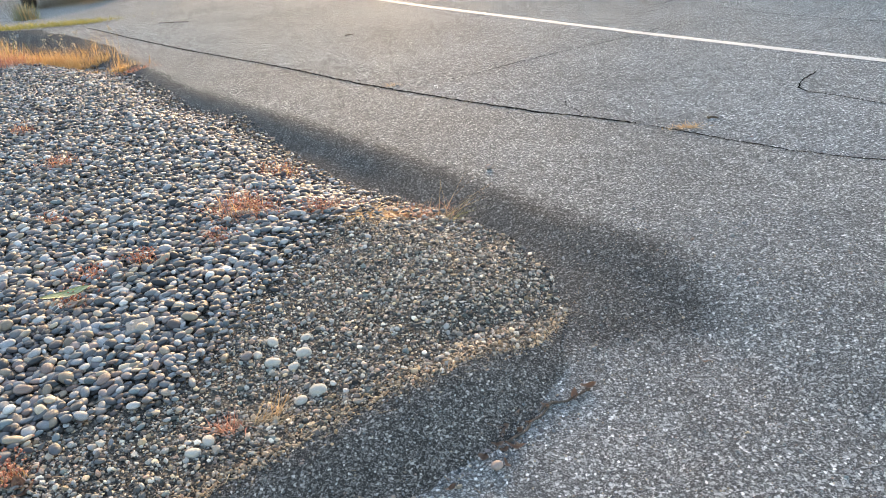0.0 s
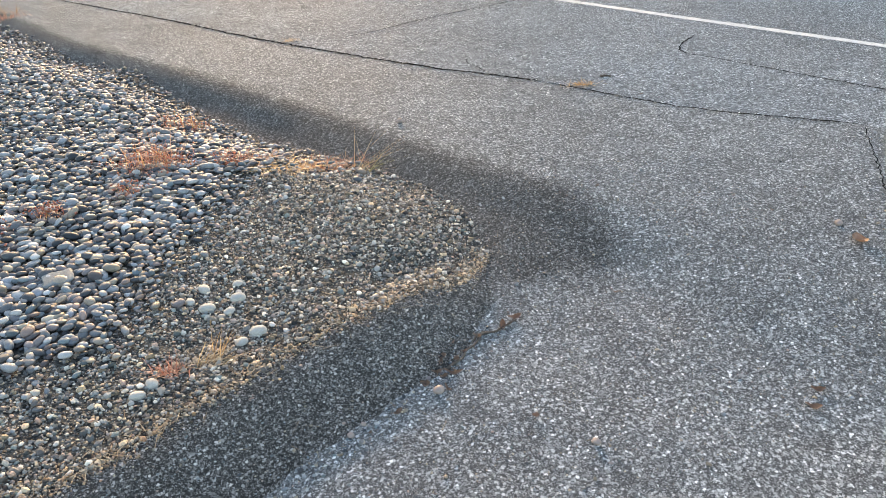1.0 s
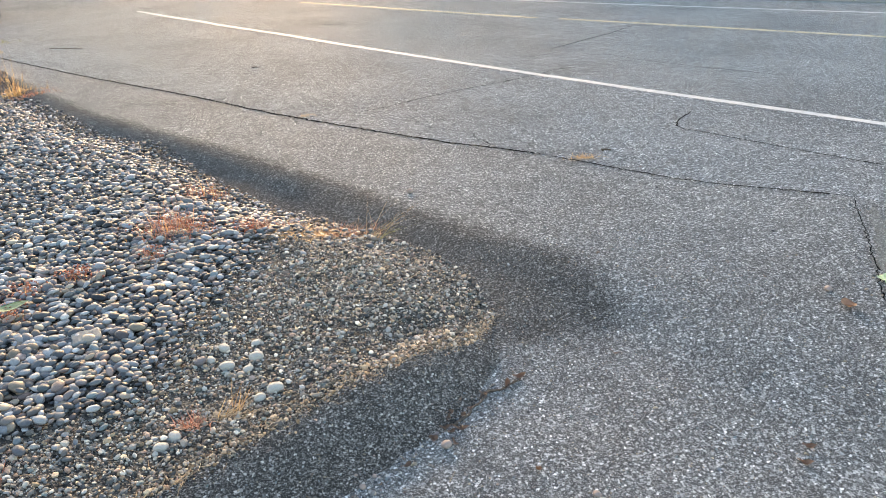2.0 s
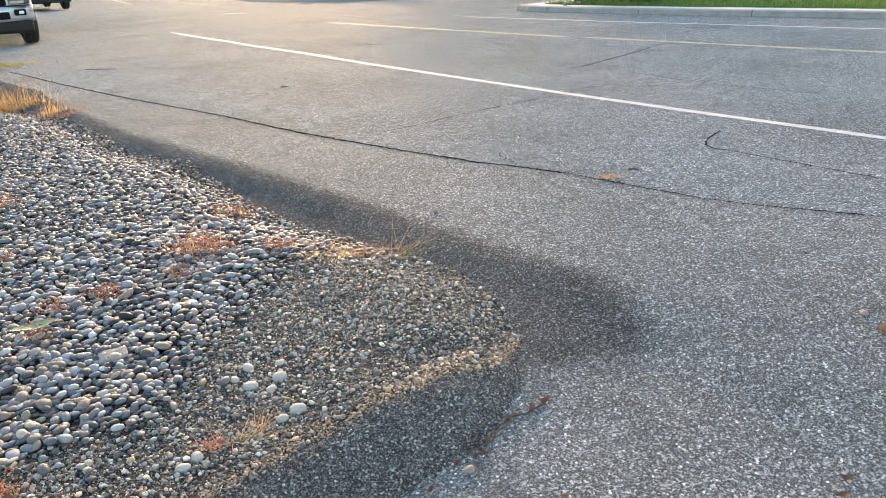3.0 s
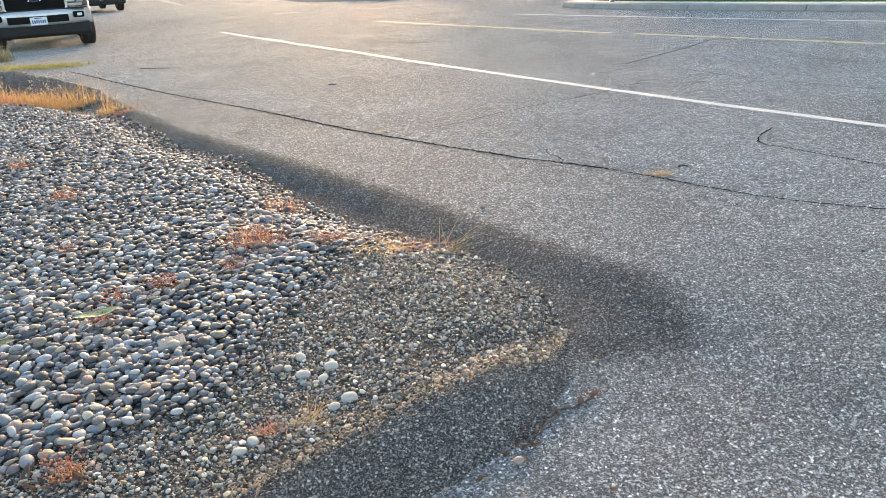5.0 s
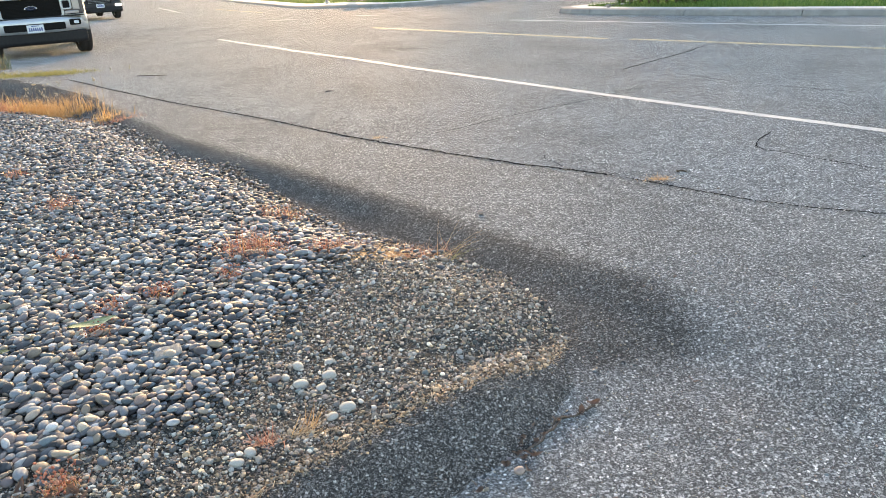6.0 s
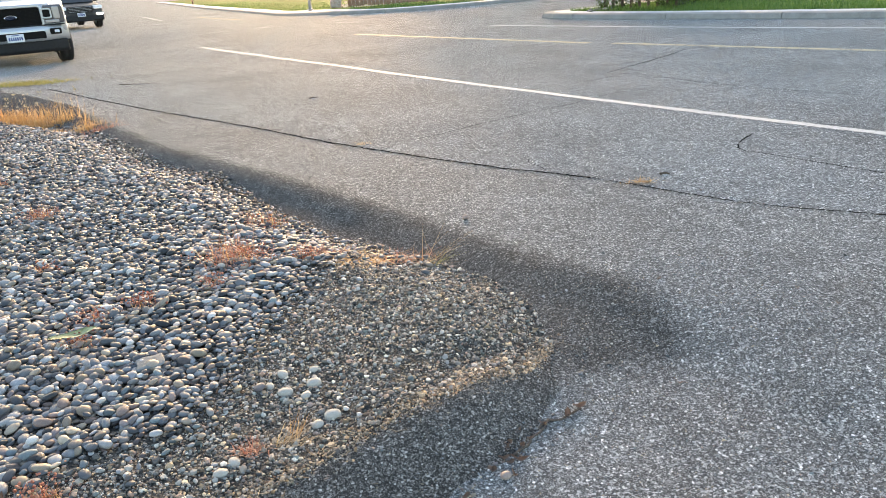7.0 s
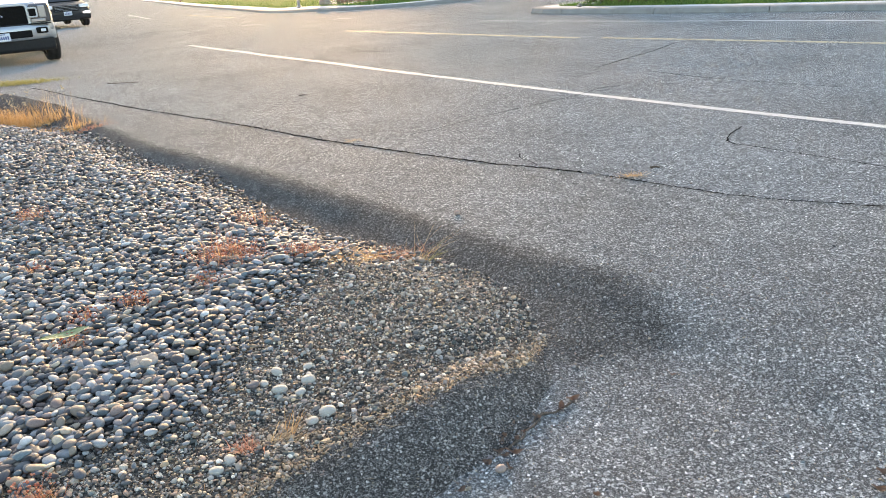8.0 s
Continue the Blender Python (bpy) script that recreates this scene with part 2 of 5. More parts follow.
EDGE = [(-6.3, 9.4), (-4.6, 8.3), (-3.75, 7.5), (-3.2, 7.05), (-2.62, 6.5), (-2.2, 5.95), (-1.63, 5.1), (-1.17, 4.65), (-0.72, 3.92), (-0.4, 3.45), (-0.14, 3.18), (0.09, 2.93), (0.22, 2.75), (0.33, 2.5)]
CREST = [(0.33, 2.5), (0.34, 2.19), (0.235, 2.005), (0.08, 1.93), (-0.152, 1.8), (-0.302, 1.7), (-0.432, 1.61), (-0.603, 1.47), (-0.98, 1.21), (-1.69, 0.8), (-3.0, 0.2), (-8.0, -1.6)]
RIDGE = [(-7.0, 10.2), (-5.3, 9.35), (-4.75, 9.05), (-4.1, 8.35), (-3.5, 7.65), (-3.05, 7.15), (-2.65, 6.7)]
BED = EDGE + CREST[1:] + [(-11.0, 2.0), (-9.0, 8.0)]


def dip(y, x=3.0):
    """The fall of the ground with distance, shaped to fit the camera's view; it begins sooner on the truck's side of
    the road.
    """
    y = np.asarray(y, float)
    fall = 0.02 * np.clip(y - 15, 0, 20) + 0.014 * np.clip(y - 35, 0, 85)
    return -fall - 0.16 * smooth(9.0, 13.0, y) * smooth(-1.0, -4.5, x) - 0.165 * smooth(11.0, 15.5, y) * smooth(24.0, 20.0, y) * smooth(-4.0, -6.6, x)


def height(x, y):
    """The ground: level road, apron and bed lower, a berm along the bed's edge towards the path."""
    x, y = np.asarray(x, float), np.asarray(y, float)
    du, su = seg_dist(x, y, UPPER)
    du = du * su
    wide = 0.3 + 1.3 * smooth(0.45, 1.5, x)
    z = -(0.06 + 0.022 * smooth(0.1, -0.5, x) - 0.03 * smooth(1.95, 2.6, y) * smooth(0.05, 0.5, x)) * smooth(0, 1, du / wide)
    inn = inside(x, y, BED)
    de, _ = seg_dist(x, y, EDGE + CREST[1:3])
    dc, _ = seg_dist(x, y, CREST[2:])
    rise = 0.074 * (1 - smooth(0.0, 0.27, dc)) * smooth(0.42, 0.0, x)
    rise_in = np.maximum(0.074 * smooth(0.0, 0.4, de), rise)
    dr, _ = seg_dist(x, y, RIDGE)
    rise_far = (0.07 + 0.06 * smooth(-3.8, -4.5, x)) * (1 - smooth(0.0, 0.32, dr)) * smooth(-2.5, -3.2, x)
    z = z + np.maximum(np.where(inn, rise_in, rise), rise_far)
    z = z + 0.004 * wavy(x, y, 0.9, 1.0) * smooth(0, 0.3, du)
    return z + dip(y, x)


def sheet(name, verts, faces, material, flat=False):
    me = bpy.data.meshes.new(name)
    v = np.asarray(verts, np.float32)
    f = np.asarray(faces, np.int32)
    me.vertices.add(len(v))
    me.vertices.foreach_set("co", v.ravel())
    n = f.shape[1]
    me.loops.add(f.size)
    me.loops.foreach_set("vertex_index", f.ravel())
    me.polygons.add(len(f))
    me.polygons.foreach_set("loop_start", np.arange(0, f.size, n, dtype=np.int32))
    me.polygons.foreach_set("use_smooth", np.full(len(f), not flat))
    me.materials.append(material)
    me.update(calc_edges=True)
    me.validate()
    return new(name, me)


def grid_faces(nu, nv):
    i = np.arange((nu - 1) * (nv - 1))
    a = (i // (nv - 1)) * nv + i % (nv - 1)
    return np.stack([a, a + nv, a + nv + 1, a + 1], 1)


def steps(*stretches):
    """Numbers from stretch to stretch: (start, step), ..., end."""
    out = []
    for (a, s), nxt in zip(stretches[:-1], stretches[1:]):
        b = nxt[0] if isinstance(nxt, tuple) else nxt
        out.extend(np.linspace(a, b, max(1, round((b - a) / s)), endpoint=False))
    out.append(stretches[-1])
    return np.array(out)


def along(line, s):
    """Points at the lengths s along a polyline."""
    p = np.array(line, float)
    acc = np.concatenate([[0], np.cumsum(np.hypot(*np.diff(p, axis=0).T))])
    return np.interp(s, acc, p[:, 0]), np.interp(s, acc, p[:, 1]), acc


def finish(ob, label, category, group="", kind=""):
    return tagged(ob, label, category, group, kind)


def part(name, bm, material, parent, label="", smoothed=False):
    me = bpy.data.meshes.new(name)
    if smoothed:
        for f in bm.faces:
            f.smooth = True
    bm.to_mesh(me)
    bm.free()
    me.materials.append(material)
    ob = new(name, me)
    ob.parent = parent
    return tagged(ob, label)


def thing(name, x, y, z, turn=0.0):
    e = new(name)
    e.matrix_world = pose(x, y, z, 0, 0, turn)
    return e


# ---- ground, road and apron ----
gx = steps((-600, 100), (-60, 15), (60, 100), 600)
gy = steps((-300, 60), (-30, 15), (120, 120), 1500)
X, Y = np.meshgrid(gx, gy, indexing="ij")
ground = sheet("ground", np.stack([X, Y, dip(Y, X) - 0.25], -1).reshape(-1, 3), grid_faces(len(gx), len(gy)), EARTH)
finish(ground, "dry earth reaching to the horizon under everything", "ground", kind="structure")

_, _, acc = along(SEAM, [0])
S0, S1 = acc[2], acc[16]
srow = steps((0.0, 3.0), (acc[1], 0.4), (S0, 0.035), (S1 + 0.3, 0.3), (S1 + 3, 3.0), acc[-1])
sx, sy, _ = along(SEAM, srow)


def ruled(name, rows, way, material, lift=0.0, under=False):
    px = sx[:, None] + way[0] * rows[None, :]
    py = sy[:, None] + way[1] * rows[None, :]
    pz = height(px, py) + lift
    if under:
        d, _ = seg_dist(px, py, BED + BED[:1])
        pz = pz - 0.05 * smooth(0.02, 0.12, np.where(inside(px, py, BED), d, 0))
    return sheet(name, np.stack([px, py, pz], -1).reshape(-1, 3), grid_faces(len(srow), len(rows))[:, ::-1] if way[1] < 0 else grid_faces(len(srow), len(rows)), material)


road = ruled("road", steps((0.0, 0.5), (4.0, 1.5), (20.0, 4.0), 90.0), (0.35, 0.94), ROAD)
finish(road, "grey weathered asphalt road with fine cracks", "road", kind="structure")
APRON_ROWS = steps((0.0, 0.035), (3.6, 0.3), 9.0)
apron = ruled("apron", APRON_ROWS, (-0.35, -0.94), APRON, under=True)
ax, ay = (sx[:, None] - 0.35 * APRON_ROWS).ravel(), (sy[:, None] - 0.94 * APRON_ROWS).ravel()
# mask that paints shade along the slope beside the bed
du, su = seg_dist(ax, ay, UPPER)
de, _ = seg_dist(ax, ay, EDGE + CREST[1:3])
slope_dark = smooth(-0.12, 0.12, du * su) * smooth(0.6, 0.24, de) * smooth(1.85, 2.2, ay + 0.02 * wavy(ax, ay, 0.3))
apron.data.attributes.new("slope_shade", "FLOAT", "POINT").data.foreach_set("value", slope_dark.astype(np.float32))
finish(apron, "coarse grey asphalt apron and path, shade painted on its sloping edge", "pavement", kind="structure")


def ribbon(name, line, width, material, parent, lift=0.003, wob=0.012, seed=1, taper=True, label="", gaps=None):
    """A crack or paint strip that follows the ground, with ragged edges."""
    rng = np.random.default_rng(seed)
    _, _, ac = along(line, [0])
    n = min(900, max(4, int(ac[-1] / 0.016)))
    s = np.linspace(0, ac[-1], n)
    x, y, _ = along(line, s)
    dx, dy = np.gradient(x), np.gradient(y)
    ln = np.hypot(dx, dy)
    nx, ny = -dy / ln, dx / ln
    off = np.cumsum(rng.normal(0, 1, n))
    off = off - np.linspace(off[0], off[-1], n)
    off = wob * (off / (np.abs(off).max() + 1e-6) * 0.8 + 0.22 * rng.normal(0, 1, n))
    if wob == 0:
        off = off * 0
    w = width * (0.6 + 0.8 * rng.random(n)) / 2 if taper else width / 2 * (1 + 0.03 * rng.normal(0, 1, n))
    if taper:
        w = w * np.minimum(1, np.minimum(np.arange(n), np.arange(n)[::-1]) / 6 + 0.15)
    L = np.stack([x + nx * (off + w), y + ny * (off + w)], 1)
    R = np.stack([x + nx * (off - w), y + ny * (off - w)], 1)
    v = np.empty((n, 2, 3))
    v[:, 0, :2], v[:, 1, :2] = L, R
    v[..., 2] = height(v[..., 0], v[..., 1]) + lift
    f = grid_faces(n, 2)[:, ::-1]
    if gaps:
        keep = rng.random(len(f)) > gaps
        f = f[keep]
    ob = sheet(name, v.reshape(-1, 3), f, material, True)
    ob.parent = parent
    return tagged(ob, label)


# the extruded berm between bed and path; its dark asphalt also carries the slope's shade
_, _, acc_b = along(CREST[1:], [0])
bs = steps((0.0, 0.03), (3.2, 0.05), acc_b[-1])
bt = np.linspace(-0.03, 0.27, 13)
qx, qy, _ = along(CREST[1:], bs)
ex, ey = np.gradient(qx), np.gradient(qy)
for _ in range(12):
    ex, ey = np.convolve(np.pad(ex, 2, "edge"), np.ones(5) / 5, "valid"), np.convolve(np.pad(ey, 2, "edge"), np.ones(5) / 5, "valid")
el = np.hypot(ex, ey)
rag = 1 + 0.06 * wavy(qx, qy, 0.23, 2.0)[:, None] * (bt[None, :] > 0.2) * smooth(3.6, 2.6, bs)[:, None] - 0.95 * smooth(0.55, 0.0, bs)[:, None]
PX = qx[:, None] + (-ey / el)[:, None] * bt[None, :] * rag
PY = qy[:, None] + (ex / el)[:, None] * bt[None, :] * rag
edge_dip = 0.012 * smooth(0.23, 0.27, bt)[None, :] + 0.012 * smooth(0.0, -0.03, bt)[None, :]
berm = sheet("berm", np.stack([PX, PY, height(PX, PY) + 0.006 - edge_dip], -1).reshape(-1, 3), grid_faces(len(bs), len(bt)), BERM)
finish(berm, "extruded asphalt berm edging the gravel bed, darkened for its shaded slope", "kerb", kind="structure")

# the same berm goes on along the far end of the bed
_, _, acc_f = along(RIDGE, [0])
fs = steps((0.0, 0.06), acc_f[-1])
ft = np.linspace(-0.28, 0.28, 15)
qx, qy, _ = along(RIDGE, fs)
ex, ey = np.gradient(qx), np.gradient(qy)
for _ in range(8):
    ex, ey = np.convolve(np.pad(ex, 2, "edge"), np.ones(5) / 5, "valid"), np.convolve(np.pad(ey, 2, "edge"), np.ones(5) / 5, "valid")
el = np.hypot(ex, ey)
rag = (1 + 0.12 * wavy(qx, qy, 0.4, 2.0)) * smooth(acc_f[-1], acc_f[-1] - 1.2, fs)
PX = qx[:, None] - (ey / el * rag)[:, None] * ft[None, :]
PY = qy[:, None] + (ex / el * rag)[:, None] * ft[None, :]
far_berm = sheet("berm", np.stack([PX, PY, height(PX, PY) + 0.008 - 0.016 * smooth(0.22, 0.28, np.abs(ft))[None, :]], -1).reshape(-1, 3), grid_faces(len(fs), len(ft)), BERM)
finish(far_berm, "dark rounded asphalt berm at the far end of the bed", "kerb", kind="structure")

ribbon("seam_crack", SEAM[2:13], 0.016, CRACK, road, 0.003, 0.018, 3, label="long dark open seam along the road's edge")
ribbon("seam_crack", SEAM[12:17], 0.0085, CRACK, road, 0.003, 0.014, 4, label="narrow end of the dark open seam")
CRACKS = [
    ([(2.2, 4.51), (2.02, 4.32), (1.94, 4.19), (1.95, 4.1), (2.05, 3.98), (2.14, 3.83), (2.33, 3.54), (2.63, 3.12), (2.9, 2.7)], 0.015),
    ([(0.01, 5.03), (0.26, 5.16), (0.57, 5.4), (0.96, 5.65), (1.22, 5.79), (1.58, 6.01), (1.81, 6.23), (2.16, 6.32)], 0.014),
    ([(2.1, 7.33), (2.62, 7.82), (3.1, 8.25), (3.61, 8.82)], 0.02),
    ([(1.65, 6.91), (1.82, 6.94), (2.16, 7.16)], 0.016),
    ([(-0.33, 10.54), (0.24, 10.21), (1.05, 10.2), (2.39, 10.34)], 0.02),
    ([(2.5, 6.95), (2.71, 6.46), (2.91, 6.14), (3.11, 5.87), (3.5, 5.4)], 0.014),
    ([(0.77, 4.0), (0.7, 4.25), (0.72, 4.4)], 0.008),
    ([(-1.9, 7.3), (-1.2, 6.9), (-0.7, 6.8)], 0.008),
]
for i, (line, w) in enumerate(CRACKS):
    ribbon("crack", line, w * (0.6 if line[0][1] < 5.2 else 0.7), CRACK, road, 0.003, 0.011, 20 + i)
ribbon("joint_crack", [(2.12, 2.84), (2.05, 2.73), (1.95, 2.57), (1.74, 2.24), (1.59, 2.0), (1.53, 1.9), (1.4, 1.55)], 0.0045, CRACK, apron, 0.006, 0.016, 41)
ribbon("joint_filler", [(2.11, 2.71), (1.98, 2.5), (1.79, 2.22), (1.64, 1.98), (1.44, 1.55)], 0.05, FILLER, apron, 0.004, 0.014, 43, label="pale dusty filler along the open joint")
ribbon("joint_crack", [(2.05, 2.73), (2.13, 2.69), (2.4, 2.62)], 0.005, CRACK, apron, 0.006, 0.006, 42)

# road markings
ribbon("edge_line", [(-3.59, 15.21), (-2.45, 12.78), (-1.58, 10.98), (-1.02, 10.1), (-0.7, 9.63), (-0.01, 8.5), (1.02, 6.93), (1.6, 6.06), (2.31, 5.04), (2.88, 4.26), (6.0, -0.2)], 0.079, PAINT_W, road, 0.003, 0.0, 5, False, "solid white painted edge line")
ribbon("centre_line", [(-0.5, 14.1), (1.2, 12.0), (2.76, 10.08)], 0.12, PAINT_Y, road, 0.004, 0.0, 6, False, "worn yellow painted centre line", 0.06)
ribbon("centre_line", [(3.02, 9.87), (5.1, 7.61), (9.0, 3.4)], 0.12, PAINT_Y, road, 0.004, 0.0, 7, False, "worn and broken pale centre line", 0.15)
ribbon("far_edge_line", [(2.03, 14.05), (4.4, 11.54), (6.44, 9.57), (12.0, 4.4)], 0.1, PAINT_W, road, 0.004, 0.0, 8, False, "solid white painted edge line")
for i, (a, b) in enumerate([((-13.8, 45.8), (-9.9, 36.0)), ((-8.8, 38.2), (-5.1, 29.85)), ((-1.1, 19.0), (-0.4, 18.4)), ((-2.6, 20.4), (-3.6, 22.0))]):
    ribbon("lane_dash", [a, b], 0.12, PAINT_W if i != 1 else PAINT_Y, road, 0.006, 0.0, 60 + i, False, "short painted lane dash", 0.05)

# ---- the stone bed ----
bx = steps((-11.0, 0.4), (-4.0, 0.08), (-1.8, 0.025), 0.5)
by = steps((-1.8, 0.3), (0.8, 0.025), (3.4, 0.06), (7.0, 0.2), 9.2)
X, Y = np.meshgrid(bx, by, indexing="ij")
d, _ = seg_dist(X, Y, BED + BED[:1])
d = np.where(inside(X, Y, BED), d, -d) - 0.015 + 0.018 * wavy(X, Y, 0.21, 4.0) + 0.01 * wavy(X, Y, 0.07, 2.0)
Z = height(X, Y) + 0.004 + 0.003 * wavy(X, Y, 0.11, 5.0) - 0.09 * smooth(0.0, -0.05, d)
stone_bed = sheet("stone_bed", np.stack([X, Y, Z], -1).reshape(-1, 3), grid_faces(len(bx), len(by)), SOIL)
finish(stone_bed, "dark gravelly soil bed strewn with rounded river stones", "gravel bed", kind="structure")

# ---- river stones and gravel ----
BIG = [(-8.0, 8.2), (-6.0, 7.9), (-4.4, 7.35), (-3.7, 7.3), (-3.2, 6.98), (-2.66, 6.48), (-2.25, 5.95), (-1.63, 5.08), (-1.17, 4.63), (-0.72, 3.9), (-0.4, 3.43), (-0.14, 3.16), (0.02, 2.99),
       (-0.16, 2.97), (-0.3, 2.97), (-0.42, 2.88), (-0.46, 2.72), (-0.52, 2.5), (-0.59, 2.25), (-0.66, 1.97), (-0.75, 1.82), (-0.89, 1.76), (-1.16, 1.7),
       (-2.0, 1.42), (-5.0, 0.4), (-9.5, 2.2)]


def base_shapes(level, count, rough, seed):
    """Rounded pebble forms as vertex arrays, with one face list."""
    rng = np.random.default_rng(seed)
    bm = bmesh.new()
    bmesh.ops.create_icosphere(bm, subdivisions=level, radius=1.0)
    v = np.array([p.co[:] for p in bm.verts])
    f = np.array([[q.index for q in p.verts] for p in bm.faces])
    bm.free()
    out = []
    for i in range(count):
        w = v.copy()
        for _ in range(4):
            way = rng.normal(0, 1, 3)
            way /= np.linalg.norm(way)
            w = w * (1 + rough * np.sin(v @ way * rng.uniform(1.2, 2.6) + rng.uniform(0, 6.28)))[:, None]
        w = np.sign(w) * np.abs(w) ** rng.uniform(0.85, 1.05)
        out.append(w)
    return np.array(out), f


def turns(yaw, tilt, roll):
    """Rotation matrices: tilt about x, roll about y, then yaw about z."""
    c, s = np.cos, np.sin
    n = len(yaw)
    one, nil = np.ones(n), np.zeros(n)
    rx = np.stack([one, nil, nil, nil, c(tilt), -s(tilt), nil, s(tilt), c(tilt)], 1).reshape(-1, 3, 3)
    ry = np.stack([c(roll), nil, s(roll), nil, one, nil, -s(roll), nil, c(roll)], 1).reshape(-1, 3, 3)
    rz = np.stack([c(yaw), -s(yaw), nil, s(yaw), c(yaw), nil, nil, nil, one], 1).reshape(-1, 3, 3)
    return rz @ ry @ rx


def scatter(name, pos, size, yaw, tilt, roll, shapes, faces, material, rng, flat=False):
    which = rng.integers(0, len(shapes), len(pos))
    v = shapes[which] * size[:, None, :]
    v = np.einsum("nij,nkj->nki", turns(yaw, tilt, roll), v) + pos[:, None, :]
    f = faces[None] + (np.arange(len(pos)) * shapes.shape[1])[:, None, None]
    return sheet(name, v.reshape(-1, 3), f.reshape(-1, 3), material, flat)


def hex_points(rng, x0, x1, y0, y1, gap, jitter):
    nx, ny = int((x1 - x0) / gap), int((y1 - y0) / (gap * 0.866))
    i, j = np.meshgrid(np.arange(nx), np.arange(ny), indexing="ij")
    x = x0 + (i + 0.5 * (j % 2)) * gap + rng.normal(0, jitter * gap, i.shape)
    y = y0 + j * gap * 0.866 + rng.normal(0, jitter * gap, i.shape)
    return x.ravel(), y.ravel()


rng = np.random.default_rng(11)
px, py, lay = [], [], []
for k, (gap, share) in enumerate(((0.0275, 1.0), (0.031, 0.9))):
    x, y = hex_points(rng, -7.4, 0.1, 0.4, 8.3, gap, 0.22)
    d, _ = seg_dist(x, y, BIG + BIG[:1])
    sd = np.where(inside(x, y, BIG), d, -d) + rng.normal(0, 0.055, len(x))
    keep = (sd > 0) & (rng.random(len(x)) < share) & (x > -1.9 - 0.62 * y) & inside(x, y, BED)
    px.append(x[keep])
    py.append(y[keep])
    lay.append(np.full(keep.sum(), k))
# single stones that strayed into the fine gravel
x, y = rng.uniform(-1.2, 0.3, 500), rng.uniform(1.3, 3.1, 500)
dd, _ = seg_dist(x, y, BIG + BIG[:1])
keep = inside(x, y, BED) & ~inside(x, y, BIG) & (rng.random(500) < np.exp(-dd * 7) * 0.9 + 0.05)
px.append(x[keep])
py.append(y[keep])
lay.append(np.zeros(keep.sum()) - 1)
px, py, lay = np.concatenate(px), np.concatenate(py), np.concatenate(lay)
n = len(px)
a = np.clip(rng.lognormal(math.log(0.0165), 0.3, n), 0.008, 0.0265)
db, _ = seg_dist(px, py, BIG[6:22])
a = a * (0.62 + 0.38 * smooth(0.0, 0.22, db))
a = np.where(lay < 0, a * rng.uniform(0.35, 0.85, n), a)
size = np.stack([a, a * rng.uniform(0.55, 0.85, n), a * rng.uniform(0.32, 0.52, n)], 1)
pz = height(px, py) + 0.004 + size[:, 2] * 0.45 + np.where(lay > 0, rng.uniform(0.008, 0.018, n), rng.uniform(0.0, 0.006, n))
pos = np.stack([px, py, pz], 1)
yaw = rng.uniform(0, 6.28, n)
tilt, roll = rng.normal(0, 0.2, n), rng.normal(0, 0.2, n)
far = (px + 0.1) ** 2 + (py - 0.2) ** 2
near = far < 1.95 ** 2
middle = (far < 3.4 ** 2) & ~near & (px > -1.05 - 0.66 * py)
order = np.where((px > -1.5) & (px < -0.55) & (py > 1.55) & (py < 2.45))[0]
single = np.zeros(n, bool)
single[order[:300]] = True
fine, fine_faces = base_shapes(3, 9, 0.055, 3)
coarse, coarse_faces = base_shapes(2, 9, 0.055, 4)
plain, plain_faces = base_shapes(1, 9, 0.055, 5)
for name, pick, sh, fc in (("near_stones", near & ~single, fine, fine_faces), ("middle_stones", middle & ~single, coarse, coarse_faces), ("far_stones", ~near & ~middle, plain, plain_faces)):
    ob = scatter("river_stones", pos[pick], size[pick], yaw[pick], tilt[pick], roll[pick], sh, fc, STONES, rng)
    ob.parent = stone_bed
    tagged(ob, "rounded grey and tan river stones lying loose", kind="stuff")

# fine chips between and beside the stones
cx, cy = rng.uniform(-2.6, 0.36, 170000), rng.uniform(1.0, 3.4, 170000)
d, _ = seg_dist(cx, cy, BIG + BIG[:1])
dc, _ = seg_dist(cx, cy, CREST)
inb, ing = inside(cx, cy, BED), inside(cx, cy, BIG)
chance = np.where(ing, np.where(d < 0.12, 0.35, 0.05), np.where(inb, 1.0, 0.0))
keep = (rng.random(len(cx)) < chance) & (cx > -0.9 - 0.62 * cy)
cx, cy = cx[keep][:46000], cy[keep][:46000]
m = len(cx)
s = np.clip(rng.lognormal(math.log(0.0029), 0.52, m), 0.0014, 0.011)
csize = np.stack([s, s * rng.uniform(0.6, 0.95, m), s * rng.uniform(0.4, 0.75, m)], 1)
cpos = np.stack([cx, cy, height(cx, cy) + 0.004 + csize[:, 2] * 0.5], 1)
tiny, tiny_faces = base_shapes(1, 8, 0.16, 8)
ob = scatter("gravel", cpos, csize, rng.uniform(0, 6.28, m), rng.normal(0, 0.35, m), rng.normal(0, 0.35, m), tiny, tiny_faces, CHIPS, rng, True)
ob.parent = stone_bed
tagged(ob, "fine dark grey gravel on soil", kind="stuff")

# loose grit on the asphalt: along the berm, its foot and the cracks
gx_, gy_ = [], []
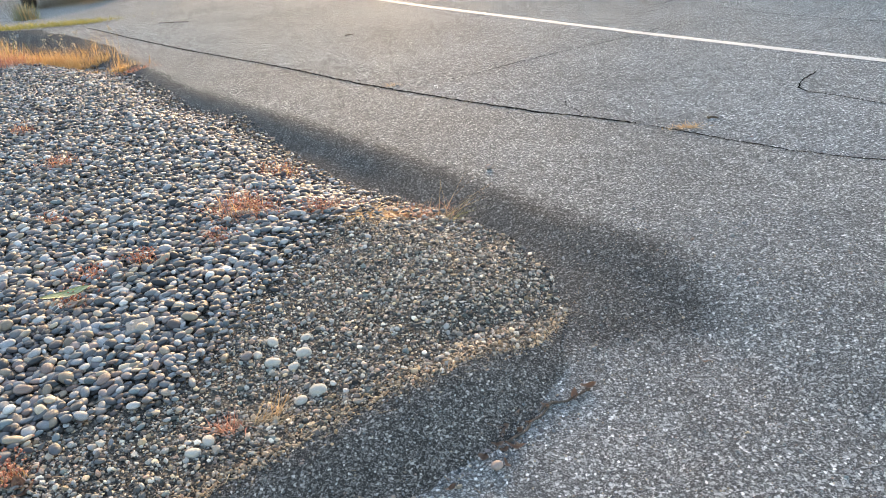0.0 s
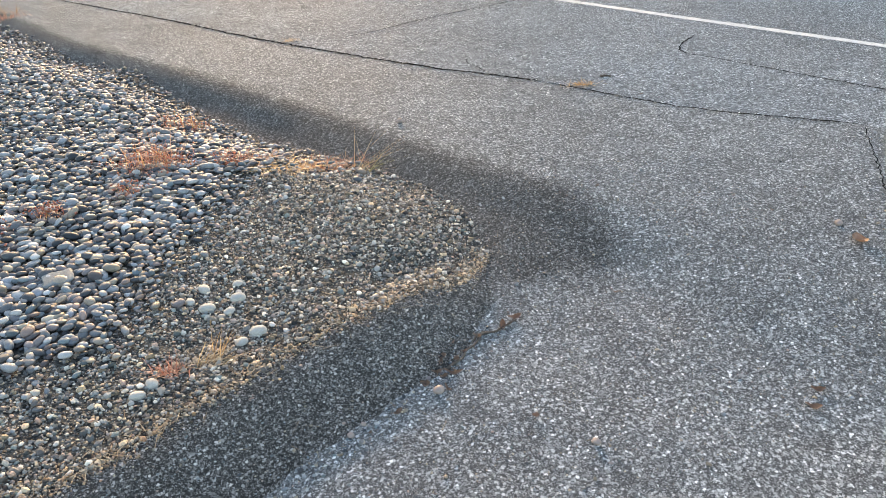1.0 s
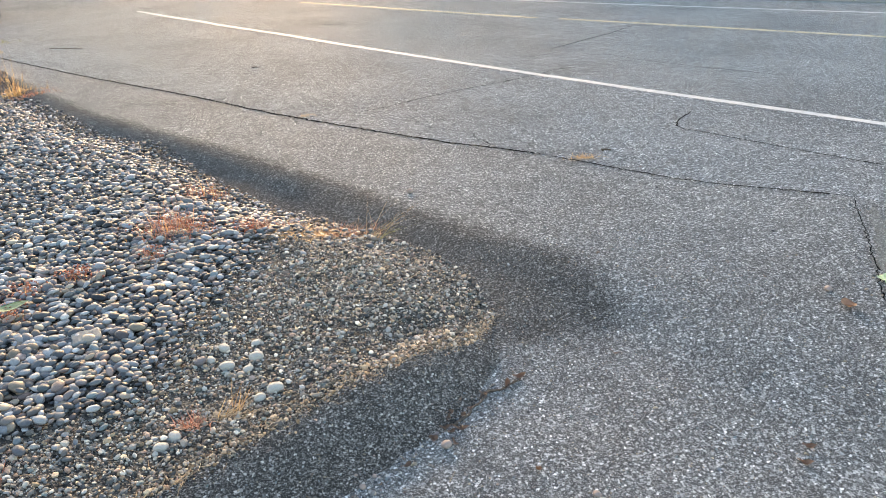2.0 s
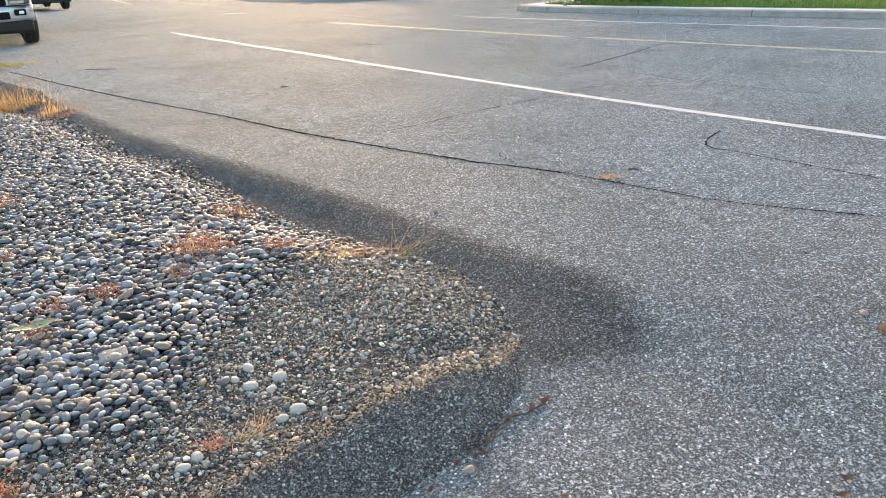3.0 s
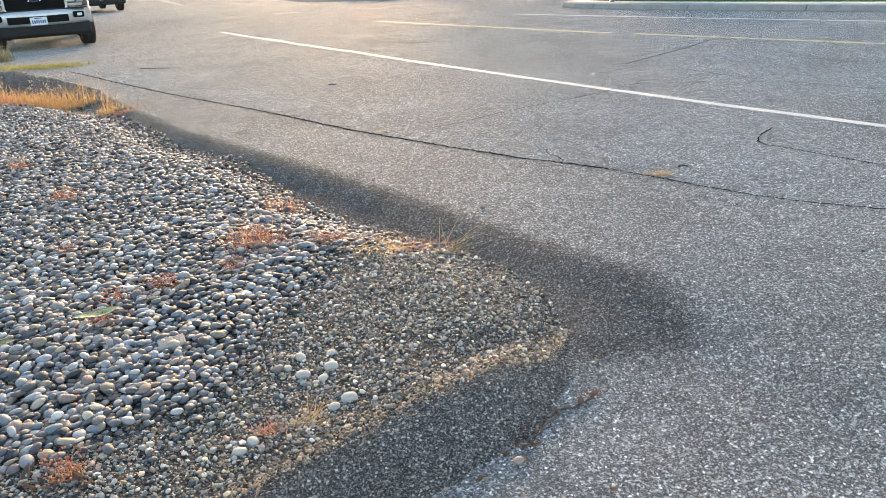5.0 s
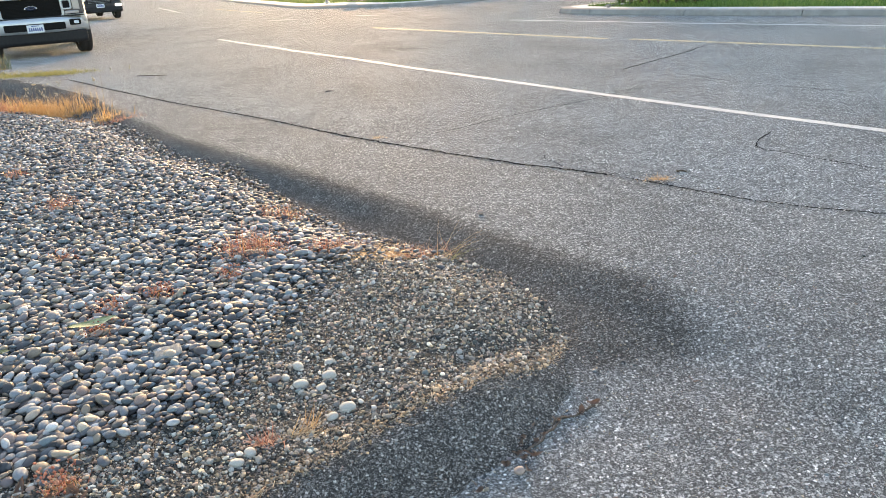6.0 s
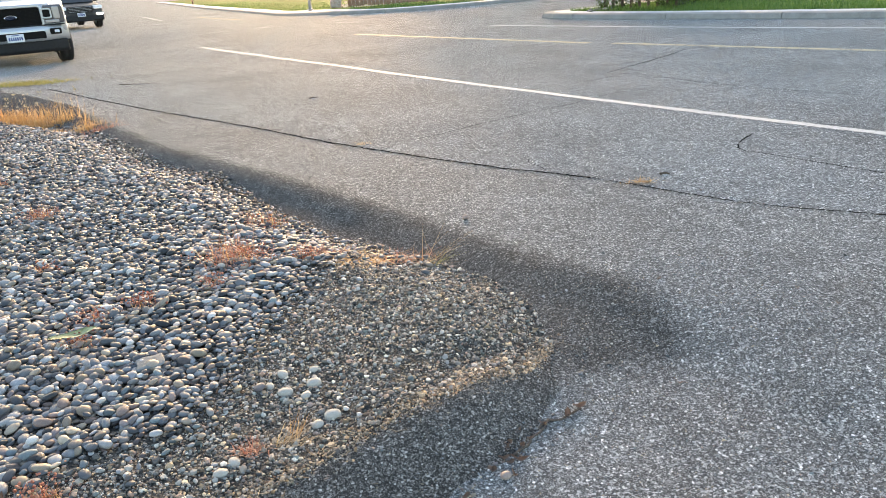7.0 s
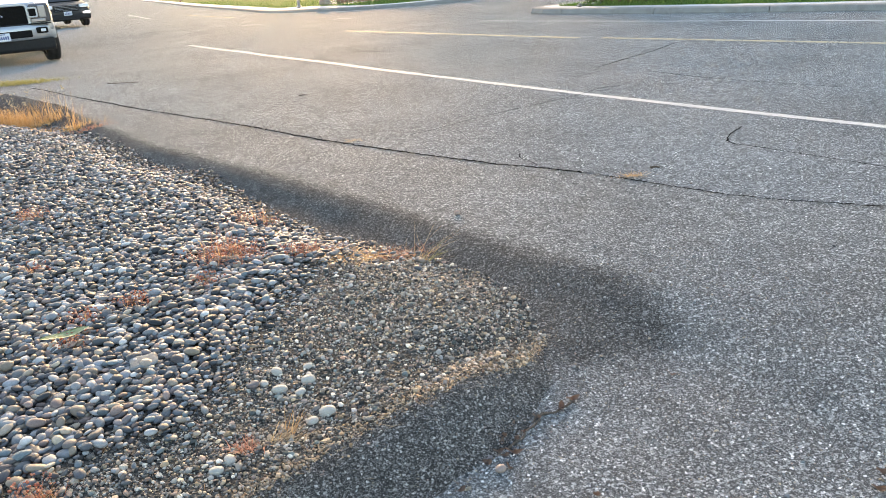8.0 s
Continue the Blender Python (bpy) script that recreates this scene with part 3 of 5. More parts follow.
for line, count, spread in ((CREST[2:9], 700, 0.03), ([(-0.3, 1.36), (0.05, 1.62), (0.3, 1.82)], 260, 0.025), ([(2.1, 2.8), (1.5, 1.9), (1.4, 1.6)], 160, 0.03), (SEAM[5:17], 260, 0.05), ([(-0.6, 1.25), (0.6, 2.6)], 240, 0.35), ([(0.5, 1.5), (2.2, 2.6)], 260, 0.5)):
    _, _, ac = along(line, [0])
    x, y, _ = along(line, rng.uniform(0, ac[-1], count))
    gx_.append(x + rng.normal(0, spread, count))
    gy_.append(y + rng.normal(0, spread, count))
gx_, gy_ = np.concatenate(gx_), np.concatenate(gy_)
out = ~inside(gx_, gy_, BED)
gx_, gy_ = gx_[out], gy_[out]
m = len(gx_)
s = np.clip(rng.lognormal(math.log(0.0034), 0.4, m), 0.0018, 0.009)
gs = np.stack([s, s * 0.8, s * 0.55], 1)
ob = scatter("loose_grit", np.stack([gx_, gy_, height(gx_, gy_) + s * 0.35], 1), gs, rng.uniform(0, 6.28, m), rng.normal(0, 0.3, m), rng.normal(0, 0.3, m), tiny, tiny_faces, STONES, rng, True)
ob.parent = apron
tagged(ob, "loose grit lying on the asphalt", kind="stuff")


# pale broken chips that stand proud of the asphalt by the path
kx, ky = rng.uniform(-1.0, 1.3, 30000), rng.uniform(0.9, 2.7, 30000)
keep = ~inside(kx, ky, BED) & (ky > 1.15 + 0.25 * np.abs(kx - 0.2)) & (rng.random(30000) < 0.75)
kx, ky = kx[keep], ky[keep]
dk, _ = seg_dist(kx, ky, CREST[2:])
m = len(kx)
s = np.clip(rng.lognormal(math.log(0.0021), 0.32, m), 0.0011, 0.0048)
kz = height(kx, ky) + np.where(dk < 0.25, 0.006, 0.0) + s * 0.12
hard, hard_faces = base_shapes(1, 10, 0.22, 18)
ob = scatter("bedded_chips", np.stack([kx, ky, kz], 1), np.stack([s, s * rng.uniform(0.5, 0.9, m), s * 0.6], 1), rng.uniform(0, 6.28, m), rng.normal(0, 0.3, m), rng.normal(0, 0.3, m), hard, hard_faces, CHIP_GREY, rng, True)
ob.parent = apron
tagged(ob, "pale broken stone chips bedded in the asphalt", kind="stuff")

# tan sandy grit caught along the crest of the berm
_, _, ac = along(CREST[1:10], [0])
x, y, _ = along(CREST[1:10], rng.uniform(0, ac[-1], 5200))
off = rng.normal(-0.022, 0.022, 5200)
x, y = x + off * 0.45, y - off * 0.9
s = np.clip(rng.lognormal(math.log(0.0026), 0.4, 5200), 0.0013, 0.007)
ob = scatter("sandy_grit", np.stack([x, y, height(x, y) + 0.007 + s * 0.2], 1), np.stack([s, s * 0.8, s * 0.6], 1), rng.uniform(0, 6.28, 5200), rng.normal(0, 0.3, 5200), rng.normal(0, 0.3, 5200), tiny, tiny_faces, SAND, rng, True)
ob.parent = berm
tagged(ob, "tan sandy grit along the berm's crest", kind="stuff")


def stone_mesh(i, shapes, faces):
    me = bpy.data.meshes.new("stone")
    me.from_pydata(shapes[i].tolist(), [], faces.tolist())
    for f in me.polygons:
        f.use_smooth = True
    me.materials.append(STONE_ONE)
    return me


STONE_MESHES = [stone_mesh(i, fine, fine_faces) for i in range(9)]

# ---- named stones in the gravel ----
PALE_SPOTS = [(-0.403, 2.026, 0.021), (-0.41, 2.1, 0.017), (-0.5, 2.09, 0.02), (-0.48, 1.99, 0.021), (-0.42, 1.97, 0.018), (-0.53, 2.03, 0.016), (-0.34, 1.855, 0.022), (-0.38, 1.82, 0.019),
              (-0.575, 1.7, 0.018), (-0.6, 1.66, 0.018), (-0.2, 2.02, 0.011), (-0.15, 2.1, 0.01), (-0.31, 2.35, 0.012)]
pale_meshes = []
for i in range(3):
    me = STONE_MESHES[i * 2].copy()
    me.materials.clear()
    me.materials.append(PALE)
    pale_meshes.append(me)
for i, (x, y, r) in enumerate(PALE_SPOTS):
    ob = new("pale_stone", pale_meshes[i % 3])
    ob.matrix_world = pose(x, y, float(height(x, y)) + r * 0.4, 6, -5, 60 * i) @ Matrix.Diagonal((r, r * 0.78, r * 0.6, 1))
    ob.parent = stone_bed


def slab_stone():
    bm = bmesh.new()
    bmesh.ops.create_cube(bm, size=1.0)
    bmesh.ops.subdivide_edges(bm, edges=bm.edges[:], cuts=3, use_grid_fill=True)
    for v in bm.verts:
        v.co += Vector((noise.noise(v.co * 2.3), noise.noise(v.co * 2.3 + Vector((5, 0, 0))), noise.noise(v.co * 2.3 + Vector((0, 7, 0))))) * 0.12
        v.co.x *= 1 - 0.15 * v.co.y
    bmesh.ops.bevel(bm, geom=[e for e in bm.edges if e.calc_face_angle(0) > 0.7], offset=0.06, segments=1, affect="EDGES")
    bmesh.ops.scale(bm, vec=(0.08, 0.07, 0.022), verts=bm.verts)
    return bm


slab = part("flat_stone", slab_stone(), mottled("flat grey stone", (0.15, 0.155, 0.15), (0.23, 0.235, 0.225), 25.0, 0.8, 0.004), stone_bed, "flat angular grey stone", True)
slab.matrix_world = pose(-0.92, 2.22, float(height(-0.92, 2.22)) + 0.018, 4, -3, 20)

# pale pink stone at the foot of the berm
bm = bmesh.new()
bmesh.ops.create_icosphere(bm, subdivisions=3, radius=1.0)
for v in bm.verts:
    v.co *= 1 + 0.12 * noise.noise(v.co * 1.4)
bmesh.ops.scale(bm, vec=(0.0145, 0.0115, 0.0095), verts=bm.verts)
pink = part("pebble", bm, mottled("pink stone", (0.26, 0.2, 0.17), (0.36, 0.28, 0.24), 40.0, 0.7, 0.002), None, "", True)
pink.matrix_world = pose(0.085, 1.6, float(height(0.085, 1.6)) + 0.008, 0, 0, 25)
finish(pink, "pale pinkish pebble lying on the asphalt beside dry leaves", "pebble")
for x, y, r in ((0.205, 3.34, 0.024), (0.39, 1.37, 0.015), (-0.13, 1.5, 0.012), (-0.1, 1.53, 0.009), (1.44, 2.06, 0.02)):
    ob = new("pebble", pink.data)
    ob.matrix_world = pose(x, y, float(height(x, y)) + r * 0.45, 0, 0, x * 300) @ Matrix.Diagonal((r / 0.02, r / 0.02, r / 0.02, 1))
    finish(ob, "small pale pebble lying loose on the asphalt", "pebble")


# ---- plants and litter ----
def blades(name, root, length, width, lean, yaw, curl, material, levels=4):
    """Curved tapering blades: arrays of roots, lengths, widths, first lean from upright, headings, and added lean."""
    n = len(root)
    pts, wid = [root.copy()], [width]
    p = root.copy()
    ang = lean.copy()
    for k in range(levels):
        step = length / levels
        p = p + np.stack([np.sin(ang) * np.cos(yaw), np.sin(ang) * np.sin(yaw), np.cos(ang)], 1) * step[:, None]
        floor = height(p[:, 0], p[:, 1]) + 0.006
        p[:, 2] = np.maximum(p[:, 2], floor)
        ang = ang + curl / levels
        pts.append(p.copy())
        wid.append(width * (1 - (k + 1) / levels) ** 0.7)
    side = np.stack([-np.sin(yaw), np.cos(yaw), np.zeros(n)], 1)
    v = np.empty((n, levels + 1, 2, 3))
    for k in range(levels + 1):
        w = np.maximum(wid[k], 0.0002)[:, None] / 2
        v[:, k, 0] = pts[k] + side * w
        v[:, k, 1] = pts[k] - side * w
    k = np.arange(levels) * 2
    f = np.stack([k, k + 1, k + 3, k + 2], 1)
    f = f[None] + (np.arange(n) * (levels + 1) * 2)[:, None, None]
    return sheet(name, v.reshape(-1, 3), f.reshape(-1, 4), material)


def roots(rng, n, x, y, rx, ry, lift=0.0):
    u = rng.normal(0, 0.5, (n, 2))
    qx, qy = x + u[:, 0] * rx, y + u[:, 1] * ry
    return np.stack([qx, qy, height(qx, qy) + 0.006 + lift], 1)


def weed(x, y, r, n, seed, straw=0.3):
    """A low sprawling weed: an empty with rusty stems, straw stems and seed heads."""
    rng = np.random.default_rng(seed)
    e = thing("dry_weed", x, y, float(height(x, y)))
    inv = e.matrix_world.inverted()
    for nm, mat, cnt, ln in (("stem", RUSTY, n, (0.3, 1.1)), ("straw", STRAW, max(4, int(n * straw)), (0.4, 1.3))):
        q = roots(rng, cnt, x, y, r * 0.8, r * 0.6)
        ob = blades(nm, q, rng.uniform(*ln, cnt) * r, rng.uniform(0.0012, 0.0032, cnt), rng.uniform(0.1, 1.3, cnt), rng.uniform(0, 6.28, cnt), rng.uniform(-0.3, 0.8, cnt), mat)
        tagged(ob, kind="stuff")
        ob.parent = e
        ob.matrix_parent_inverse = inv
    cnt = n * 2
    q = roots(rng, cnt, x, y, r * 1.2, r * 0.9)
    q[:, 2] += rng.uniform(0.005, 0.06, cnt)
    s = rng.uniform(0.0015, 0.004, cnt)
    ob = scatter("seed_head", q, np.stack([s * 1.5, s, s], 1), rng.uniform(0, 6.28, cnt), rng.normal(0, 0.5, cnt), rng.normal(0, 0.5, cnt), tiny, tiny_faces, RUSTY, rng, True)
    ob.parent = e
    ob.matrix_parent_inverse = inv
    tagged(ob, kind="stuff")
    return finish(e, "small reddish dried weed sprawling among the river stones", "weed", "weeds in the stone bed")


WEEDS = [(-0.8, 3.05, 0.15, 170, 0.3), (-0.74, 3.57, 0.11, 60, 0.5), (-1.93, 3.88, 0.09, 80, 0.3), (-1.06, 2.66, 0.05, 60, 0.2), (-1.22, 2.58, 0.06, 50, 0.1), (-0.5, 3.02, 0.06, 60, 0.2),
         (-2.5, 4.6, 0.08, 50, 0.5), (-1.2, 2.4, 0.05, 40, 0.2), (-0.83, 2.8, 0.05, 40, 0.6), (-1.45, 2.1, 0.05, 40, 0.6), (-1.0, 1.62, 0.05, 40, 0.8), (-0.98, 1.4, 0.05, 22, 0.9), (-1.6, 3.1, 0.05, 30, 0.8)]
for i, (x, y, r, cnt, st) in enumerate(WEEDS):
    weed(x, y, r, cnt, 100 + i, st)


def clump(name, spots, label, category):
    """One plant of several kinds of blades: (part, material, x, y, rx, ry, n, long, lean, width, heading, curl)."""
    x0, y0 = spots[0][2], spots[0][3]
    e = thing(name, x0, y0, float(height(x0, y0)))
    inv = e.matrix_world.inverted()
    for i, (nm, mat, x, y, rx, ry, cnt, long, lean, width, yw, curl) in enumerate(spots):
        r_ = np.random.default_rng(300 + i + int(abs(x) * 100))
        head = r_.uniform(0, 6.28, cnt) if yw is None else r_.normal(yw, 0.55, cnt)
        ob = blades(nm, roots(r_, cnt, x, y, rx, ry), r_.uniform(*long, cnt), r_.uniform(*width, cnt), r_.uniform(*lean, cnt), head, r_.uniform(*curl, cnt), mat)
        tagged(ob, kind="stuff")
        ob.parent = e
        ob.matrix_parent_inverse = inv
    return finish(e, label, category)


clump("dry_grass_clump", [
    ("straw", STRAW, -0.27, 3.02, 0.15, 0.07, 260, (0.05, 0.14), (1.25, 1.55), (0.0014, 0.0032), None, (0.05, 0.3)),
    ("straw", STRAW, -0.28, 2.99, 0.1, 0.05, 90, (0.08, 0.17), (1.2, 1.5), (0.0014, 0.003), 4.3, (0.1, 0.4)),
    ("rusty_grass", RUSTY, -0.13, 3.02, 0.12, 0.06, 320, (0.03, 0.09), (0.9, 1.5), (0.0014, 0.003), None, (0.0, 0.4)),
    ("rusty_grass", RUSTY, -0.42, 3.08, 0.12, 0.05, 260, (0.03, 0.09), (0.9, 1.5), (0.0014, 0.003), None, (0.0, 0.4)),
    ("long_grass", STRAW, -0.02, 2.97, 0.05, 0.03, 16, (0.14, 0.26), (0.85, 1.3), (0.0016, 0.0024), 0.3, (-0.1, 0.3)),
    ("green_grass", GREEN, 0.02, 2.95, 0.04, 0.02, 7, (0.09, 0.18), (0.9, 1.3), (0.002, 0.0035), 0.25, (-0.1, 0.3)),
], "flattened clump of straw and rust coloured dry grass", "grass clump")
clump("dry_grass_clump", [
    ("straw", DRY_BITS, -0.47, 1.75, 0.05, 0.02, 34, (0.05, 0.11), (1.1, 1.5), (0.0016, 0.0034), 0.75, (-0.1, 0.2)),
    ("straw", STRAW, -0.45, 1.77, 0.04, 0.03, 14, (0.04, 0.09), (0.5, 1.2), (0.0014, 0.003), 0.9, (0.0, 0.4)),
    ("rusty_grass", RUSTY, -0.54, 1.735, 0.04, 0.025, 80, (0.02, 0.05), (0.6, 1.4), (0.0014, 0.003), None, (0.0, 0.5)),
], "small clump of straw and red dry grass in fine gravel", "grass clump")
clump("tall_dry_grass", [
    ("dry_grass", STRAW, -3.5, 7.14, 0.3, 0.12, 1100, (0.05, 0.2), (0.02, 0.7), (0.002, 0.0045), None, (0.1, 0.8)),
    ("dry_grass", STRAW, -3.15, 6.92, 0.3, 0.08, 420, (0.05, 0.15), (0.1, 0.8), (0.0025, 0.005), None, (0.1, 0.8)),
    ("dry_grass", STRAW, -3.2, 7.0, 0.35, 0.12, 60, (0.16, 0.3), (0.0, 0.3), (0.002, 0.004), None, (0.0, 0.4)),
    ("dry_grass", STRAW, -2.66, 6.5, 0.08, 0.04, 60, (0.1, 0.22), (0.0, 0.3), (0.002, 0.004), None, (0.0, 0.4)),
    ("dry_grass", STRAW, -2.8, 6.58, 0.26, 0.06, 420, (0.03, 0.1), (0.5, 1.3), (0.0025, 0.005), None, (0.1, 0.6)),
    ("rusty_grass", RUSTY, -2.55, 6.4, 0.22, 0.05, 160, (0.03, 0.08), (0.5, 1.3), (0.0025, 0.005), None, (0.1, 0.6)),
    ("rusty_grass", RUSTY, -3.8, 7.05, 0.22, 0.2, 340, (0.05, 0.16), (0.1, 0.8), (0.0025, 0.005), None, (0.1, 0.7)),
], "tall golden dry grass growing behind the stone bed", "grass clump")
clump("tall_dry_grass", [
    ("dry_grass", STRAW, -4.4, 7.5, 0.35, 0.35, 1000, (0.08, 0.26), (0.02, 0.8), (0.003, 0.007), None, (0.1, 0.8)),
    ("rusty_grass", RUSTY, -4.1, 7.15, 0.3, 0.25, 400, (0.06, 0.18), (0.1, 0.8), (0.0025, 0.005), None, (0.1, 0.7)),
    ("green_grass", GREEN, -4.5, 7.3, 0.4, 0.4, 500, (0.12, 0.26), (0.1, 0.6), (0.003, 0.007), None, (0.2, 0.8)),
], "dry grass with some green in it behind the stone bed", "grass clump")


def seed_stalks():
    """Thin stalks that carry pale fluffy seed heads, in the tall grass."""
    r_ = np.random.default_rng(77)
    cnt = 14
    q = roots(r_, cnt, -3.45, 7.2, 0.4, 0.1)
    e = thing("seeding_grass", -3.45, 7.2, float(height(-3.45, 7.2)))
    inv = e.matrix_world.inverted()
    ln = r_.uniform(0.16, 0.3, cnt)
    ob = blades("dry_grass", q, ln, np.full(cnt, 0.003), r_.uniform(0, 0.05, cnt), r_.uniform(0, 6.28, cnt), np.zeros(cnt), STRAW)
    ob.parent = e
    ob.matrix_parent_inverse = inv
    tagged(ob, kind="stuff")
    reps = 7
    top = np.repeat(q, reps, 0)
    top[:, 2] += np.repeat(ln, reps) * 0.95 + r_.uniform(-0.03, 0.02, cnt * reps)
    top[:, :2] += r_.normal(0, 0.012, (cnt * reps, 2))
    s = r_.uniform(0.003, 0.006, cnt * reps)
    ob = scatter("seed_fluff", top, np.stack([s, s, s * 1.5], 1), r_.uniform(0, 6, cnt * reps), r_.normal(0, 0.3, cnt * reps), r_.normal(0, 0.3, cnt * reps), tiny, tiny_faces, mottled("seed fluff", (0.5, 0.38, 0.22), (0.6, 0.48, 0.32), 60.0, 0.9, 0), r_, True)
    ob.parent = e
    ob.matrix_parent_inverse = inv
    tagged(ob, kind="stuff")
    finish(e, "thin dry stalks with pale fluffy seed heads", "grass")


seed_stalks()
clump("green_verge", [
    ("green_grass", VERGE, -4.65, 10.05, 0.5, 0.3, 2200, (0.03, 0.1), (0.6, 1.4), (0.003, 0.006), None, (0.1, 0.8)),
    ("green_grass", VERGE, -5.5, 10.05, 0.6, 0.4, 2000, (0.03, 0.12), (0.6, 1.4), (0.003, 0.006), None, (0.1, 0.8)),
], "low green grass verge at the road's edge", "grass")
clump("straw_tuft", [
    ("straw", STRAW, 1.16, 3.66, 0.09, 0.02, 90, (0.02, 0.06), (1.0, 1.5), (0.002, 0.004), None, (0.0, 0.3)),
], "little tuft of flattened straw in the road seam", "grass")
clump("straw_tuft", [
    ("straw", STRAW, -0.3, 5.02, 0.06, 0.03, 40, (0.02, 0.05), (1.0, 1.5), (0.002, 0.004), None, (0.0, 0.3)),
], "little tuft of flattened straw in the road seam", "grass")


def straw_bits():
    """Loose bits of straw and needles along the berm's crest and in the gravel."""
    r_ = np.random.default_rng(91)
    _, _, ac = along(CREST[1:9], [0])
    x, y, _ = along(CREST[1:9], r_.uniform(0, ac[-1], 330))
    off = r_.normal(-0.03, 0.05, 330)
    x, y = x - 0.5 * off, y - 0.85 * off
    x = np.concatenate([x, r_.uniform(-1.1, 0.2, 150)])
    y = np.concatenate([y, r_.uniform(1.45, 2.7, 150)])
    n = len(x)
    q = np.stack([x, y, height(x, y) + 0.011], 1)
    ob = blades("straw_bits", q, r_.uniform(0.012, 0.05, n), r_.uniform(0.001, 0.0022, n), np.full(n, 1.5), r_.uniform(0, 6.28, n), r_.uniform(-0.1, 0.15, n), DRY_BITS, 3)
    finish(ob, "loose bits of dry straw and needles on gravel", "straw", kind="stuff")


straw_bits()
clump("verge_weed", [
    ("green_grass", VERGE_WEED, -6.62, 12.6, 0.16, 0.16, 320, (0.14, 0.34), (0.0, 0.6), (0.004, 0.01), None, (0.1, 0.7)),
    ("dry_grass", STRAW, -6.55, 12.55, 0.14, 0.14, 60, (0.14, 0.34), (0.0, 0.5), (0.003, 0.006), None, (0.1, 0.6)),
], "tall greyish green weed at the edge of the verge", "weed")


def leaf(name, x, y, turn, long, wide, material, label, lift=0.01, curl=0.3, fold=0.25, cat="leaf"):
    """A single leaf with a midrib fold, curled along its length, with some thickness."""
    bm = bmesh.new()
    rows = []
    for i in range(9):
        k = i / 8
        w = wide * math.sin(math.pi * min(1, k * 0.95 + 0.03)) ** 0.8 / 2
        z = curl * long * (k - 0.5) ** 2
        rows.append([bm.verts.new((long * (k - 0.5), s * w, z + abs(s) * w * fold + 0.002 * math.sin(9 * k + s))) for s in (-1, -0.5, 0, 0.5, 1)])
    for r0, r1 in zip(rows[:-1], rows[1:]):
        for q in range(4):
            bm.faces.new((r0[q], r1[q], r1[q + 1], r0[q + 1]))
    bmesh.ops.solidify(bm, geom=bm.faces[:], thickness=0.0006)
    ob = part(name, bm, material, None, "", True)
    ob.matrix_world = pose(x, y, float(height(x, y)) + lift, 4, 3, turn)
    return finish(ob, label, cat)


leaf("long_leaf", -1.2, 2.38, 32, 0.15, 0.046, mottled("green leaf", (0.38, 0.45, 0.24), (0.5, 0.54, 0.34), 20.0, 0.5, 0.001), "long narrow pale green leaf lying on the stones", 0.062)
leaf("long_leaf", -1.45, 2.22, 5, 0.13, 0.03, mottled("yellowing leaf", (0.3, 0.3, 0.14), (0.42, 0.4, 0.22), 20.0, 0.5, 0.001), "long narrow yellowish leaf lying on the stones", 0.062)
leaf("fallen_leaf", 1.43, 1.95, 80, 0.06, 0.045, mottled("tan leaf", (0.4, 0.25, 0.16), (0.5, 0.34, 0.24), 40.0, 0.7, 0.001), "curled tan fallen leaf on the asphalt", 0.004, 0.9, 0.5)
LEAF_SPOTS = [(0.105, 1.64, 20, 0.04, 0.022), (0.085, 1.66, 130, 0.036, 0.02), (0.13, 1.66, 70, 0.045, 0.016), (0.12, 1.72, 60, 0.04, 0.016), (0.15, 1.755, 40, 0.035, 0.014), (0.1, 1.685, 200, 0.03, 0.014), (0.14, 1.7, 150, 0.032, 0.016), (0.06, 1.63, 10, 0.03, 0.018), (0.115, 1.61, 95, 0.028, 0.016), (0.17, 1.735, 300, 0.028, 0.014), (0.21, 1.78, 30, 0.03, 0.013), (-0.02, 1.54, 60, 0.024, 0.012), (-0.08, 1.5, 10, 0.022, 0.01), (0.3, 1.83, 10, 0.045, 0.024), (0.33, 1.86, 75, 0.04, 0.02),
              (0.28, 1.47, 100, 0.022, 0.016), (0.66, 1.92, 100, 0.04, 0.012), (-1.09, 1.61, 20, 0.07, 0.03), (-1.02, 1.58, 80, 0.06, 0.028), (-0.97, 1.6, 140, 0.06, 0.025), (-0.94, 1.57, 200, 0.05, 0.022), (-1.06, 1.57, 70, 0.06, 0.028), (0.95, 1.42, 30, 0.04, 0.018), (0.9, 1.38, 150, 0.035, 0.016), (1.29, 2.2, 60, 0.025, 0.014)]
for i, (x, y, tn, ln, wd) in enumerate(LEAF_SPOTS):
    leaf("dry_leaf", x + 0.008 * math.sin(i * 7.7), y + 0.008 * math.cos(i * 5.1), tn + 47 * i, ln * (0.6 + 0.25 * (i % 3)), wd * (0.5 + 0.2 * (i % 4)), DRY_LEAF, "small crumpled brown dry leaf on the asphalt", 0.004, 1.2, 0.7)


